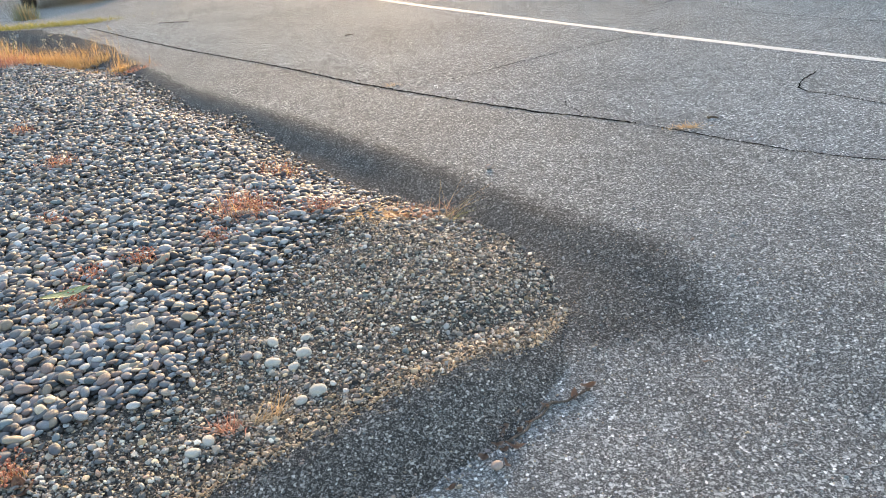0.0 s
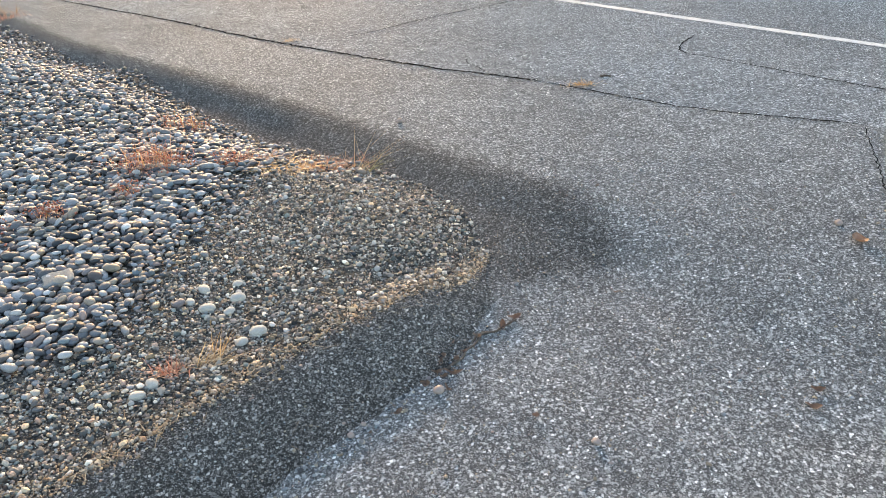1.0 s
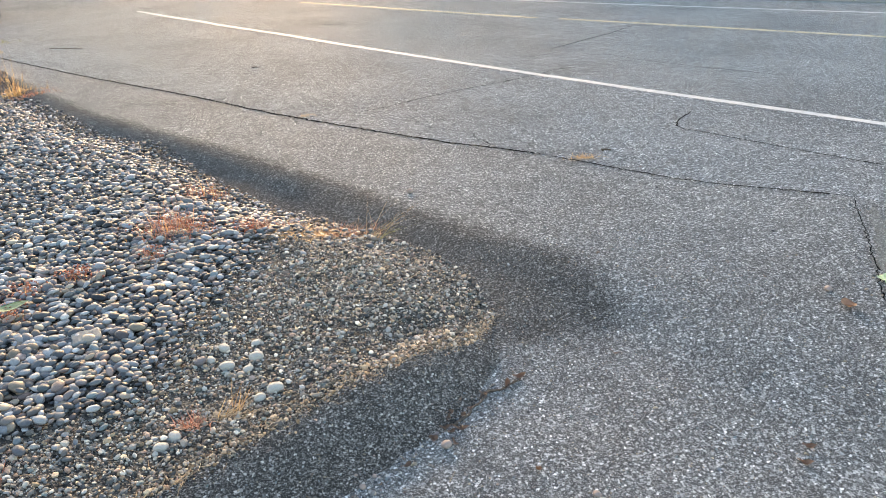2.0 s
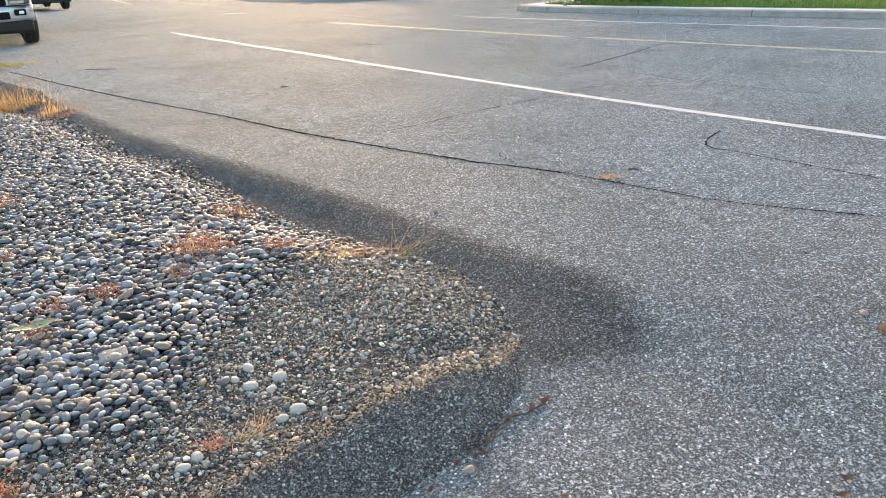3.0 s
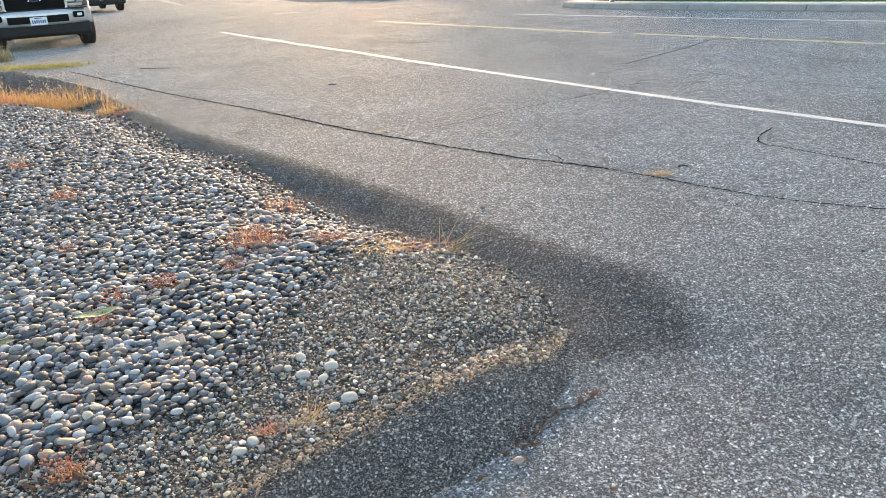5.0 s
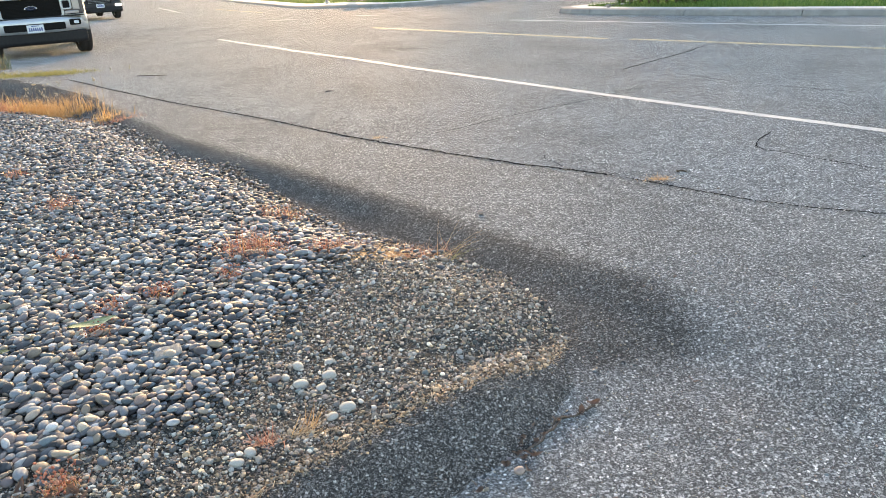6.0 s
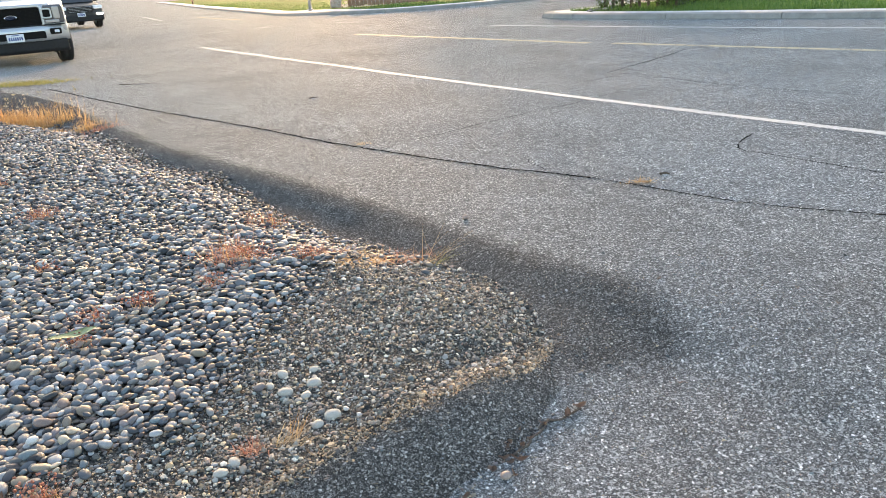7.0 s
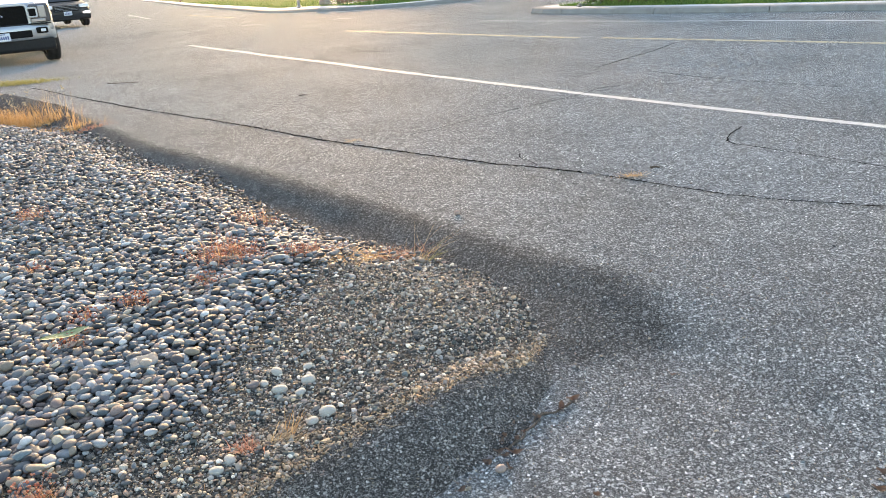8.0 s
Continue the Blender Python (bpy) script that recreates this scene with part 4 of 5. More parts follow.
def stick(name, a, b, r, label, bends=6, seed=1, mat=TWIG):
    r_ = np.random.default_rng(seed)
    bm = bmesh.new()
    rings = []
    va, vb = Vector(a), Vector(b)
    for i in range(bends + 1):
        k = i / bends
        c = va.lerp(vb, k)
        off = (vb - va).cross(Vector((0, 0, 1))).normalized() * r_.normal(0, r * 1.2)
        c = c + off
        c.z = float(height(c.x, c.y)) + r
        rr = r * (1.1 - 0.5 * k) * r_.uniform(0.85, 1.15)
        sd = (vb - va).cross(Vector((0, 0, 1))).normalized()
        rings.append([bm.verts.new(c + sd * rr * math.cos(t_) + Vector((0, 0, rr * math.sin(t_)))) for t_ in (0, 1.05, 2.1, 3.14, 4.19, 5.24)])
    for p, q in zip(rings[:-1], rings[1:]):
        for i in range(6):
            bm.faces.new((p[i], q[i], q[(i + 1) % 6], p[(i + 1) % 6]))
    bm.faces.new(rings[0])
    bm.faces.new(rings[-1][::-1])
    ob = part(name, bm, mat, None, "", True)
    return finish(ob, label, "stick")


stick("stick", (-3.22, 9.16, 0), (-2.84, 9.06, 0), 0.004, "dark brown stick lying on the road", seed=2)
stick("bark_chip", (-0.81, 7.15, 0), (-0.74, 7.13, 0), 0.005, "dark chip of bark lying on the road", seed=3)
stick("bark_chip", (1.31, 3.79, 0), (1.36, 3.775, 0), 0.006, "dark chip of bark lying on the road", seed=4)
stick("twig", (0.12, 1.67, 0), (0.24, 1.8, 0), 0.004, "thin grey brown twig along the foot of the berm", seed=5)
stick("twig", (0.2, 1.77, 0), (0.34, 1.85, 0), 0.0035, "thin grey brown twig along the foot of the berm", seed=6)
stick("twig", (-0.95, 1.5, 0), (-0.8, 1.6, 0), 0.003, "thin grey brown twig on the gravel", seed=8)
stick("twig", (-0.7, 1.6, 0), (-0.6, 1.52, 0), 0.0025, "thin grey brown twig on the gravel", seed=9)


def litter():
    """A crumpled scrap of yellow-green wrapper."""
    bm = bmesh.new()
    bmesh.ops.create_grid(bm, x_segments=9, y_segments=7, size=0.5)
    for v in bm.verts:
        v.co.z = 0.2 * noise.noise(v.co * 4.0) + 0.1 * noise.noise(v.co * 9.0)
        v.co.x += 0.08 * noise.noise(v.co * 3.0 + Vector((3, 1, 0)))
    bmesh.ops.scale(bm, vec=(0.062, 0.042, 0.05), verts=bm.verts)
    bmesh.ops.solidify(bm, geom=bm.faces[:], thickness=0.0006)
    return bm


scrap = part("paper_scrap", litter(), mottled("wrapper", (0.5, 0.55, 0.24), (0.66, 0.68, 0.42), 50.0, 0.45, 0.001), None)
scrap.matrix_world = pose(1.68, 2.09, float(height(1.68, 2.09)) + 0.012, 0, 0, 20)
finish(scrap, "crumpled yellow green paper scrap beside the joint crack", "litter")


# ---- kerbs, walks, lawns ----
def shifted(line, off):
    """The polyline moved to its left by off."""
    p = np.array(line, float)
    d = np.gradient(p, axis=0)
    d /= np.linalg.norm(d, axis=1)[:, None]
    return p + np.stack([-d[:, 1], d[:, 0]], 1) * off


def kerb_run(line, parent_name, label, profile, piece, gap, material, pname):
    """Pieces of a profile (offset to the left, height) swept along a line, with open joints between them."""
    root = new(parent_name)
    finish(root, label, parent_name, kind="structure")
    _, _, ac = along(line, [0])
    s = 0.0
    while s < ac[-1] - 0.3:
        e = min(s + piece, ac[-1])
        cut = np.linspace(s + gap / 2, e - gap / 2, 5)
        x, y, _ = along(line, cut)
        x2, y2, _ = along(line, np.minimum(cut + 0.05, ac[-1]))
        x1, y1, _ = along(line, np.maximum(cut - 0.05, 0))
        tx, ty = x2 - x1, y2 - y1
        ln = np.hypot(tx, ty)
        nx, ny = -ty / ln, tx / ln
        bm = bmesh.new()
        rings = []
        for k in range(5):
            ring = []
            for o, z in profile:
                qx, qy = x[k] + nx[k] * o, y[k] + ny[k] * o
                ring.append(bm.verts.new((qx, qy, float(dip(qy, qx)) + z)))
            rings.append(ring)
        m = len(profile)
        for a, b in zip(rings[:-1], rings[1:]):
            for i in range(m):
                bm.faces.new((a[i], a[(i + 1) % m], b[(i + 1) % m], b[i]))
        bm.faces.new(rings[0][::-1])
        bm.faces.new(rings[-1])
        bmesh.ops.recalc_face_normals(bm, faces=bm.faces[:])
        part(pname, bm, material, root)
        s = e
    return root


KERB = [(0.0, -0.1), (0.0, 0.012), (0.015, 0.05), (0.03, 0.084), (0.055, 0.097), (0.22, 0.1), (0.22, -0.1)]
WALKP = [(0.226, -0.1), (0.226, 0.098), (0.55, 0.102), (0.55, -0.1)]
RIGHT = [(26.0, -6.3), (12.0, 6.45), (7.24, 10.78), (5.59, 12.2), (4.12, 13.65), (3.5, 14.4), (3.15, 15.0), (3.45, 15.7), (4.8, 16.5), (7.0, 18.0), (16.0, 23.5), (30.0, 31.0)]
RIGHT = RIGHT[::-1]
LEFT = [(-30.0, 108.0), (-21.0, 82.0), (-15.1, 63.7), (-10.0, 49.0), (-5.6, 37.0), (-3.1, 29.3), (-1.95, 26.0), (-0.9, 24.1), (0.2, 23.6), (1.3, 23.7), (2.4, 24.2), (4.0, 25.2), (9.0, 28.4), (22.0, 36.0)]


def rounded(line, n=3):
    p = [Vector(q) for q in line]
    for _ in range(n):
        out = [p[0]]
        for a, b in zip(p[:-1], p[1:]):
            out += [a.lerp(b, 0.25), a.lerp(b, 0.75)]
        p = out + [p[-1]]
    return [tuple(q) for q in p]


RIGHT_R, LEFT_R = rounded(RIGHT), rounded(LEFT)
# the lots lie to the left of these lines as they run
kerb_run(RIGHT_R[::-1], "kerb", "rolled concrete kerb with open joints along the road", [(-o, z) for o, z in KERB], 1.9, 0.012, CONCRETE, "kerb_stone")
kerb_run(RIGHT_R[::-1], "walk", "pale concrete strip behind the kerb", [(-o, z) for o, z in WALKP], 1.5, 0.008, WALK, "walk_slab")
kerb_run(LEFT_R, "kerb", "pale concrete kerb curving round the street corner", KERB, 3.0, 0.014, CONCRETE, "kerb_stone")
kerb_run(LEFT_R, "walk", "pale concrete strip behind the kerb", [(o if o < 0.4 else 1.0, z) for o, z in WALKP], 2.5, 0.01, WALK, "walk_slab")


def lawn_sheet(name, line, off, far, label):
    p = [tuple(q) for q in shifted(line, off)] + far
    bm = bmesh.new()
    vs = [bm.verts.new((x, y, float(dip(y, x)) + 0.1)) for x, y in p]
    es = [bm.edges.new((vs[i], vs[(i + 1) % len(vs)])) for i in range(len(vs))]
    bmesh.ops.triangle_fill(bm, edges=es, use_beauty=True)
    for f in bm.faces:
        if f.normal.z < 0:
            f.normal_flip()
    ob = part(name, bm, LAWN, None)
    return finish(ob, label, "lawn", kind="structure")


lawn_sheet("lawn_near", RIGHT_R[::-1], -0.552, [(45.0, -4.0), (60.0, 20.0), (45.0, 36.0)], "mown green lawn behind the pale concrete strip")
lawn_sheet("lawn_far", LEFT_R, 1.002, [(60.0, 50.0), (60.0, 119.0), (-30.0, 119.0)], "mown green lawn behind the corner kerb")


def lawn_blades(name, line, off0, off1, s0, s1, count, seed, long, label):
    r_ = np.random.default_rng(seed)
    s = r_.uniform(s0, s1, count)
    x, y, _ = along(line, s)
    x2, y2, _ = along(line, s + 0.05)
    tx, ty = x2 - x, y2 - y
    ln = np.hypot(tx, ty) + 1e-9
    o = off0 + (off1 - off0) * r_.random(count) ** 1.6
    x, y = x - ty / ln * o, y + tx / ln * o
    q = np.stack([x, y, dip(y, x) + 0.1], 1)
    ob = blades(name, q, r_.uniform(*long, count), r_.uniform(0.006, 0.012, count), r_.uniform(0.0, 0.9, count), r_.uniform(0, 6.28, count), r_.uniform(0.1, 0.8, count), LAWN_BLADE, 3)
    return finish(ob, label, "grass", kind="stuff")


rr = RIGHT_R[::-1]
_, _, acr = along(rr, [0])
d_r = [float(np.hypot(p[0] - 12.0, p[1] - 6.45)) for p in rr]
d_c = [float(np.hypot(p[0] - 3.66, p[1] - 14.9)) for p in rr]
sA, sB = acr[int(np.argmin(d_r))], acr[int(np.argmin(d_c))]
lawn_blades("lawn_grass", rr, -0.54, -3.6, min(sA, sB), max(sA, sB), 16000, 5, (0.04, 0.1), "short green grass of the roadside lawn")
_, _, acl = along(LEFT_R, [0])
d_l = [float(np.hypot(p[0] + 15.1, p[1] - 63.7)) for p in LEFT_R]
d_m = [float(np.hypot(p[0] - 4.0, p[1] - 25.2)) for p in LEFT_R]
lawn_blades("lawn_grass", LEFT_R, 0.99, 4.5, acl[int(np.argmin(d_l))], acl[int(np.argmin(d_m))], 9000, 6, (0.06, 0.14), "short green grass of the corner lawn")


# ---- house, pillar, pole, hedge behind the lawns ----
def box(bm, x, y, z, sx, sy, sz, bevel=0.0, segs=2):
    """A box from its centre and sizes, its edges rounded."""
    r = bmesh.ops.create_cube(bm, size=1.0, matrix=Matrix.Translation((x, y, z)) @ Matrix.Diagonal((sx, sy, sz, 1)))
    if bevel:
        es = list({e for v in r["verts"] for e in v.link_edges})
        bmesh.ops.bevel(bm, geom=es, offset=bevel, segments=segs, affect="EDGES", profile=0.6)
    return bm


def one_box(*a, **k):
    return box(bmesh.new(), *a, **k)


def tube(bm, rings, caps=True):
    """A skin over rings of points, all of the same count."""
    vs = [[bm.verts.new(p) for p in ring] for ring in rings]
    m = len(vs[0])
    for a, b in zip(vs[:-1], vs[1:]):
        for i in range(m):
            bm.faces.new((a[i], a[(i + 1) % m], b[(i + 1) % m], b[i]))
    if caps:
        bm.faces.new(vs[0][::-1])
        bm.faces.new(vs[-1])
    bmesh.ops.recalc_face_normals(bm, faces=bm.faces[:])
    return bm


def circle(x, y, z, r, n=16):
    return [(x + r * math.cos(i * 2 * math.pi / n), y + r * math.sin(i * 2 * math.pi / n), z) for i in range(n)]


def lathe(profile, n=32):
    """A ring turned about the x axis from (x, radius) pairs, closed."""
    bm = bmesh.new()
    rows = []
    for i in range(n):
        a = i * 2 * math.pi / n
        rows.append([bm.verts.new((x, r * math.cos(a), r * math.sin(a))) for x, r in profile])
    m = len(profile)
    for i in range(n):
        a, b = rows[i], rows[(i + 1) % n]
        for k in range(m):
            bm.faces.new((a[k], a[(k + 1) % m], b[(k + 1) % m], b[k]))
    bmesh.ops.recalc_face_normals(bm, faces=bm.faces[:])
    return bm


GLASS_DARK, _, gb = shader("dark window glass", 0.05, 0.0, (0.02, 0.022, 0.025))
gb.inputs["Specular IOR Level"].default_value = 0.8


def board_fence():
    """A brown board fence on the corner lawn: posts, rails and single boards."""
    y0 = 29.0
    e = thing("board_fence", 0.0, y0, float(dip(y0, 0.0)) + 0.1)
    r_ = np.random.default_rng(3)
    for i in range(30):
        part("board", one_box(-1.0 + i * 0.15, r_.normal(0, 0.004), 0.78 + r_.normal(0, 0.01), 0.14, 0.022, 1.5, 0.004, 1), WOOD, e)
    for z in (0.3, 1.25):
        part("rail", one_box(1.18, 0.04, z, 4.5, 0.045, 0.09, 0.006, 1), WOOD, e)
    for i in range(4):
        part("post", one_box(-1.0 + i * 1.47, 0.09, 0.75, 0.1, 0.1, 1.5, 0.01, 1), WOOD, e)
    return finish(e, "brown wooden board fence standing behind the corner lawn", "fence")


board_fence()


def pillar():
    e = thing("pillar", -1.5, 28.6, float(dip(28.6, -1.5)) + 0.13)
    r_ = np.random.default_rng(9)
    part("core", one_box(0, 0, 0.6, 0.34, 0.34, 1.2, 0.01), BRICKISH, e)
    for row in range(8):
        for sx_, sy_, w, d in ((0, -0.18, 0.36, 0.05), (-0.18, 0, 0.05, 0.36), (0.18, 0, 0.05, 0.36)):
            part("stone", one_box(sx_, sy_, 0.075 + row * 0.15, w * r_.uniform(0.92, 1.04), d, 0.138, 0.012, 1), BRICKISH, e)
    part("cap", one_box(0, 0, 1.24, 0.52, 0.52, 0.09, 0.02), WALK, e, "pale concrete cap")
    finish(e, "square stone faced pillar standing on the corner lawn", "pillar")


pillar()


def street_pole():
    e = thing("street_pole", -2.55, 29.6, float(dip(29.6, -2.55)) + 0.1)
    bm = bmesh.new()
    tube(bm, [circle(0, 0, z, r) for z, r in ((0, 0.06), (0.5, 0.055), (4.6, 0.045))])
    part("pole", bm, STEEL, e, smoothed=True)
    part("base_plate", one_box(0, 0, 0.05, 0.22, 0.22, 0.05, 0.01), STEEL, e)
    part("cap", one_box(0, 0, 4.62, 0.11, 0.11, 0.05, 0.015), STEEL, e)
    finish(e, "slim grey steel pole standing on the corner lawn", "pole")


street_pole()


def post():
    e = thing("marker_post", -15.9, 68.5, float(dip(68.5, -15.9)) + 0.13)
    part("post", one_box(0, 0, 0.6, 0.14, 0.14, 1.2, 0.02), WOOD, e)
    part("cap", one_box(0, 0, 1.22, 0.18, 0.18, 0.05, 0.015), WOOD, e)
    finish(e, "dark wooden post standing by the far kerb", "post")


post()


def leaf_cloud(rng, centres, radii, per, size):
    """Small folded leaves spread through several clumps: vertices and faces."""
    out = []
    for c, r in zip(centres, radii):
        d = rng.normal(0, 1, (per, 3))
        d /= np.linalg.norm(d, axis=1)[:, None]
        out.append(np.array(c) + d * (r * rng.uniform(0.55, 1.0, per) ** 0.5)[:, None] * np.array([1, 1, 0.8]))
    p = np.concatenate(out)
    n = len(p)
    base = np.array([[-0.5, 0, 0], [0, -0.28, 0.06], [0.5, 0, 0], [0, 0.28, 0.06]])
    m = turns(rng.uniform(0, 6.28, n), rng.normal(0, 0.8, n), rng.normal(0, 0.8, n))
    s = size * rng.uniform(0.6, 1.3, n)
    v = np.einsum("nij,kj->nki", m, base) * s[:, None, None] + p[:, None, :]
    f = np.array([[0, 1, 2], [0, 2, 3]])[None] + (np.arange(n) * 4)[:, None, None]
    return v.reshape(-1, 3), f.reshape(-1, 3)


def hedge():
    x, y = 4.95, 15.35
    z = 0.1
    e = thing("hedge", x, y, z)
    inv = e.matrix_world.inverted()
    r_ = np.random.default_rng(31)
    cs, rs = [], []
    for i in range(26):
        k = i / 25
        cs.append((4.45 + 1.3 * k + r_.normal(0, 0.1), 14.75 - 0.75 * k + 0.25 + r_.normal(0, 0.12), z + r_.uniform(0.12, 1.2)))
        rs.append(r_.uniform(0.25, 0.42))
    v, f = leaf_cloud(r_, cs, rs, 240, 0.07)
    ob = sheet("foliage", v, f, LEAFAGE, True)
    ob.parent = e
    ob.matrix_parent_inverse = inv
    for i in range(9):
        bm = bmesh.new()
        bx_ = 4.5 + 0.15 * i
        by_ = 15.0 - 0.085 * i
        tube(bm, [circle(bx_ - x, by_ - y, 0, 0.03, 7), circle(bx_ - x + r_.normal(0, 0.05), by_ - y, 0.5, 0.022, 7), circle(bx_ - x + r_.normal(0, 0.1), by_ - y + r_.normal(0, 0.1), 1.1, 0.012, 7)])
        part("stem", bm, BARK, e, smoothed=True)
    finish(e, "dark clipped hedge at the corner of the lawn", "hedge")


hedge()
r_ = np.random.default_rng(55)
for i in range(16):
    ob = new("corner_rock", STONE_MESHES[i % 9])
    x, y = 4.15 + r_.uniform(-0.15, 0.45), 14.55 + r_.uniform(-0.25, 0.3)
    s_ = r_.uniform(0.025, 0.055)
    ob.matrix_world = pose(x, y, 0.1 + s_ * 0.3, 0, 0, r_.uniform(0, 360)) @ Matrix.Diagonal((s_, s_ * 0.8, s_ * 0.6, 1))
    finish(ob, "rough grey rock edging the corner of the lawn", "rock", "rocks at the corner")


# ---- unseen trees, added beyond the corner to shade the road ----
def tree(x, y, tall, spread, seed, clumps=80, per=210):
    e = thing("tree", x, y, float(dip(y, x)) + 0.05)
    inv = e.matrix_world.inverted()
    r_ = np.random.default_rng(seed)
    z0 = e.matrix_world.translation.z
    bm = bmesh.new()
    tube(bm, [circle(0, 0, 0, 0.34, 10), circle(0.05, 0, 0.6, 0.26, 10), circle(0.1, 0.05, tall * 0.3, 0.2, 10), circle(0.0, 0.1, tall * 0.6, 0.12, 10), circle(0.1, 0, tall * 0.92, 0.03, 10)])
    part("trunk", bm, BARK, e, smoothed=True)
    cs, rs = [], []
    for i in range(clumps):
        k = r_.uniform(0.24, 1.0)
        a = r_.uniform(0, 6.28)
        w = spread * math.sin(math.pi * min(0.97, 0.12 + 0.85 * k)) * r_.uniform(0.25, 1.0)
        c = (x + w * math.cos(a), y + w * math.sin(a), z0 + tall * k)
        cs.append(c)
        rs.append(r_.uniform(0.5, 1.15))
        if i % 3 == 0:
            bm = bmesh.new()
            zb = tall * k * 0.8
            ex_, ey_, ez_ = c[0] - x, c[1] - y, tall * k
            tube(bm, [circle(0, 0, zb, 0.07, 7), circle(ex_ * 0.5, ey_ * 0.5, (zb + ez_) / 2 + 0.1, 0.045, 7), circle(ex_, ey_, ez_, 0.015, 7)])
            part("limb", bm, BARK, e, smoothed=True)
    v, f = leaf_cloud(r_, cs, rs, per, 0.24)
    ob = sheet("crown", v, f, LEAFAGE, True)
    ob.parent = e
    ob.matrix_parent_inverse = inv
    return finish(e, "unseen tall leafy tree added beyond the corner to shade the road", "tree", "trees beyond the corner")


for i, (x, y, tall, spread) in enumerate(((4.2, 62.0, 23.0, 5.2), (12.0, 66.0, 24.0, 5.2), (19.5, 60.0, 22.0, 5.0))):
    tree(x, y, tall, spread, 70 + i)


# ---- vehicles ----
def paint(name, color, metal=0.6, rough=0.3):
    m, t, b = shader(name, rough, metal, color)
    b.inputs["Coat Weight"].default_value = 0.6
    b.inputs["Coat Roughness"].default_value = 0.05
    dust = ramp(t, noise_of(t, place(t), 6.0, 6), [(0.35, rough), (0.7, rough + 0.25)])
    t.links.new(dust, b.inputs["Roughness"])
    c = mix(t, color, tuple(v * 0.85 for v in color), ramp(t, noise_of(t, place(t), 3.0, 6), [(0.4, 0.0), (0.75, 1.0)]))
    t.links.new(c, b.inputs["Base Color"])
    return m


SILVER = paint("silver paint", (0.5, 0.52, 0.545), 0.55, 0.28)
DARK_PAINT = paint("dark paint", (0.012, 0.013, 0.014), 0.0, 0.5)
DARK_PAINT.node_tree.nodes["Principled BSDF"].inputs["Coat Weight"].default_value = 0.12
RED_PAINT = paint("red paint", (0.25, 0.03, 0.025), 0.3, 0.3)
CHROME, _, _ = shader("chrome", 0.12, 1.0, (0.75, 0.76, 0.78))
BLACK_PLASTIC = mottled("black plastic", (0.018, 0.018, 0.019), (0.03, 0.03, 0.031), 30.0, 0.6, 0.001)
BLACK_PLASTIC.node_tree.nodes["Principled BSDF"].inputs["Specular IOR Level"].default_value = 0.2
GRILLE_BLACK = mottled("grille black", (0.006, 0.006, 0.006), (0.012, 0.011, 0.01), 30.0, 0.8, 0.001)
GRILLE_BLACK.node_tree.nodes["Principled BSDF"].inputs["Specular IOR Level"].default_value = 0.15
RUBBER = mottled("tyre rubber", (0.016, 0.016, 0.017), (0.03, 0.029, 0.028), 30.0, 0.85, 0.002)
ALLOY = mottled("alloy rim", (0.4, 0.41, 0.42), (0.5, 0.5, 0.51), 20.0, 0.35, 0.0, 0.9)
LENS, _, lb = shader("lamp glass", 0.08, 0.0, (0.75, 0.77, 0.8))
LENS_GREY, _, _ = shader("grey lamp glass", 0.15, 0.3, (0.36, 0.35, 0.36))
LENS_DARK, _, _ = shader("smoked lamp glass", 0.12, 0.2, (0.09, 0.09, 0.1))
AMBER, _, _ = shader("amber lens", 0.2, 0.0, (0.6, 0.22, 0.05))
PLATE = mottled("plate white", (0.62, 0.64, 0.68), (0.7, 0.72, 0.75), 30.0, 0.5, 0.0)
PLATE_BAR, _, _ = shader("plate blue", 0.5, 0.0, (0.07, 0.1, 0.25))
BADGE_BLUE, _, _ = shader("badge blue", 0.25, 0.2, (0.03, 0.035, 0.06))
LAMP_ON = bpy.data.materials.new("running lamp")
LAMP_ON.use_nodes = True
lo = LAMP_ON.node_tree.nodes["Principled BSDF"]
lo.inputs["Emission Color"].default_value = (1.0, 0.97, 0.9, 1)
lo.inputs["Emission Strength"].default_value = 4.0


def extrude_outline(outline, half, taper=None, rnd=0.04):
    """A body from its side outline (y, z), as wide as 2 * half; taper(y, z) scales the width; edges rounded."""
    bm = bmesh.new()
    sides = []
    for sgn in (-1, 1):
        sides.append([bm.verts.new((sgn * half * (taper(y, z) if taper else 1), y, z)) for y, z in outline])
    n = len(outline)
    bm.faces.new(sides[0])
    bm.faces.new(sides[1][::-1])
    for i in range(n):
        bm.faces.new((sides[0][i], sides[0][(i + 1) % n], sides[1][(i + 1) % n], sides[1][i]))
    bmesh.ops.recalc_face_normals(bm, faces=bm.faces[:])
    if rnd:
        es = [e for e in bm.edges if len(e.link_faces) == 2 and e.calc_face_angle(0) > 0.6]
        bmesh.ops.bevel(bm, geom=es, offset=rnd, segments=3, affect="EDGES", profile=0.6, clamp_overlap=True)
    return bm


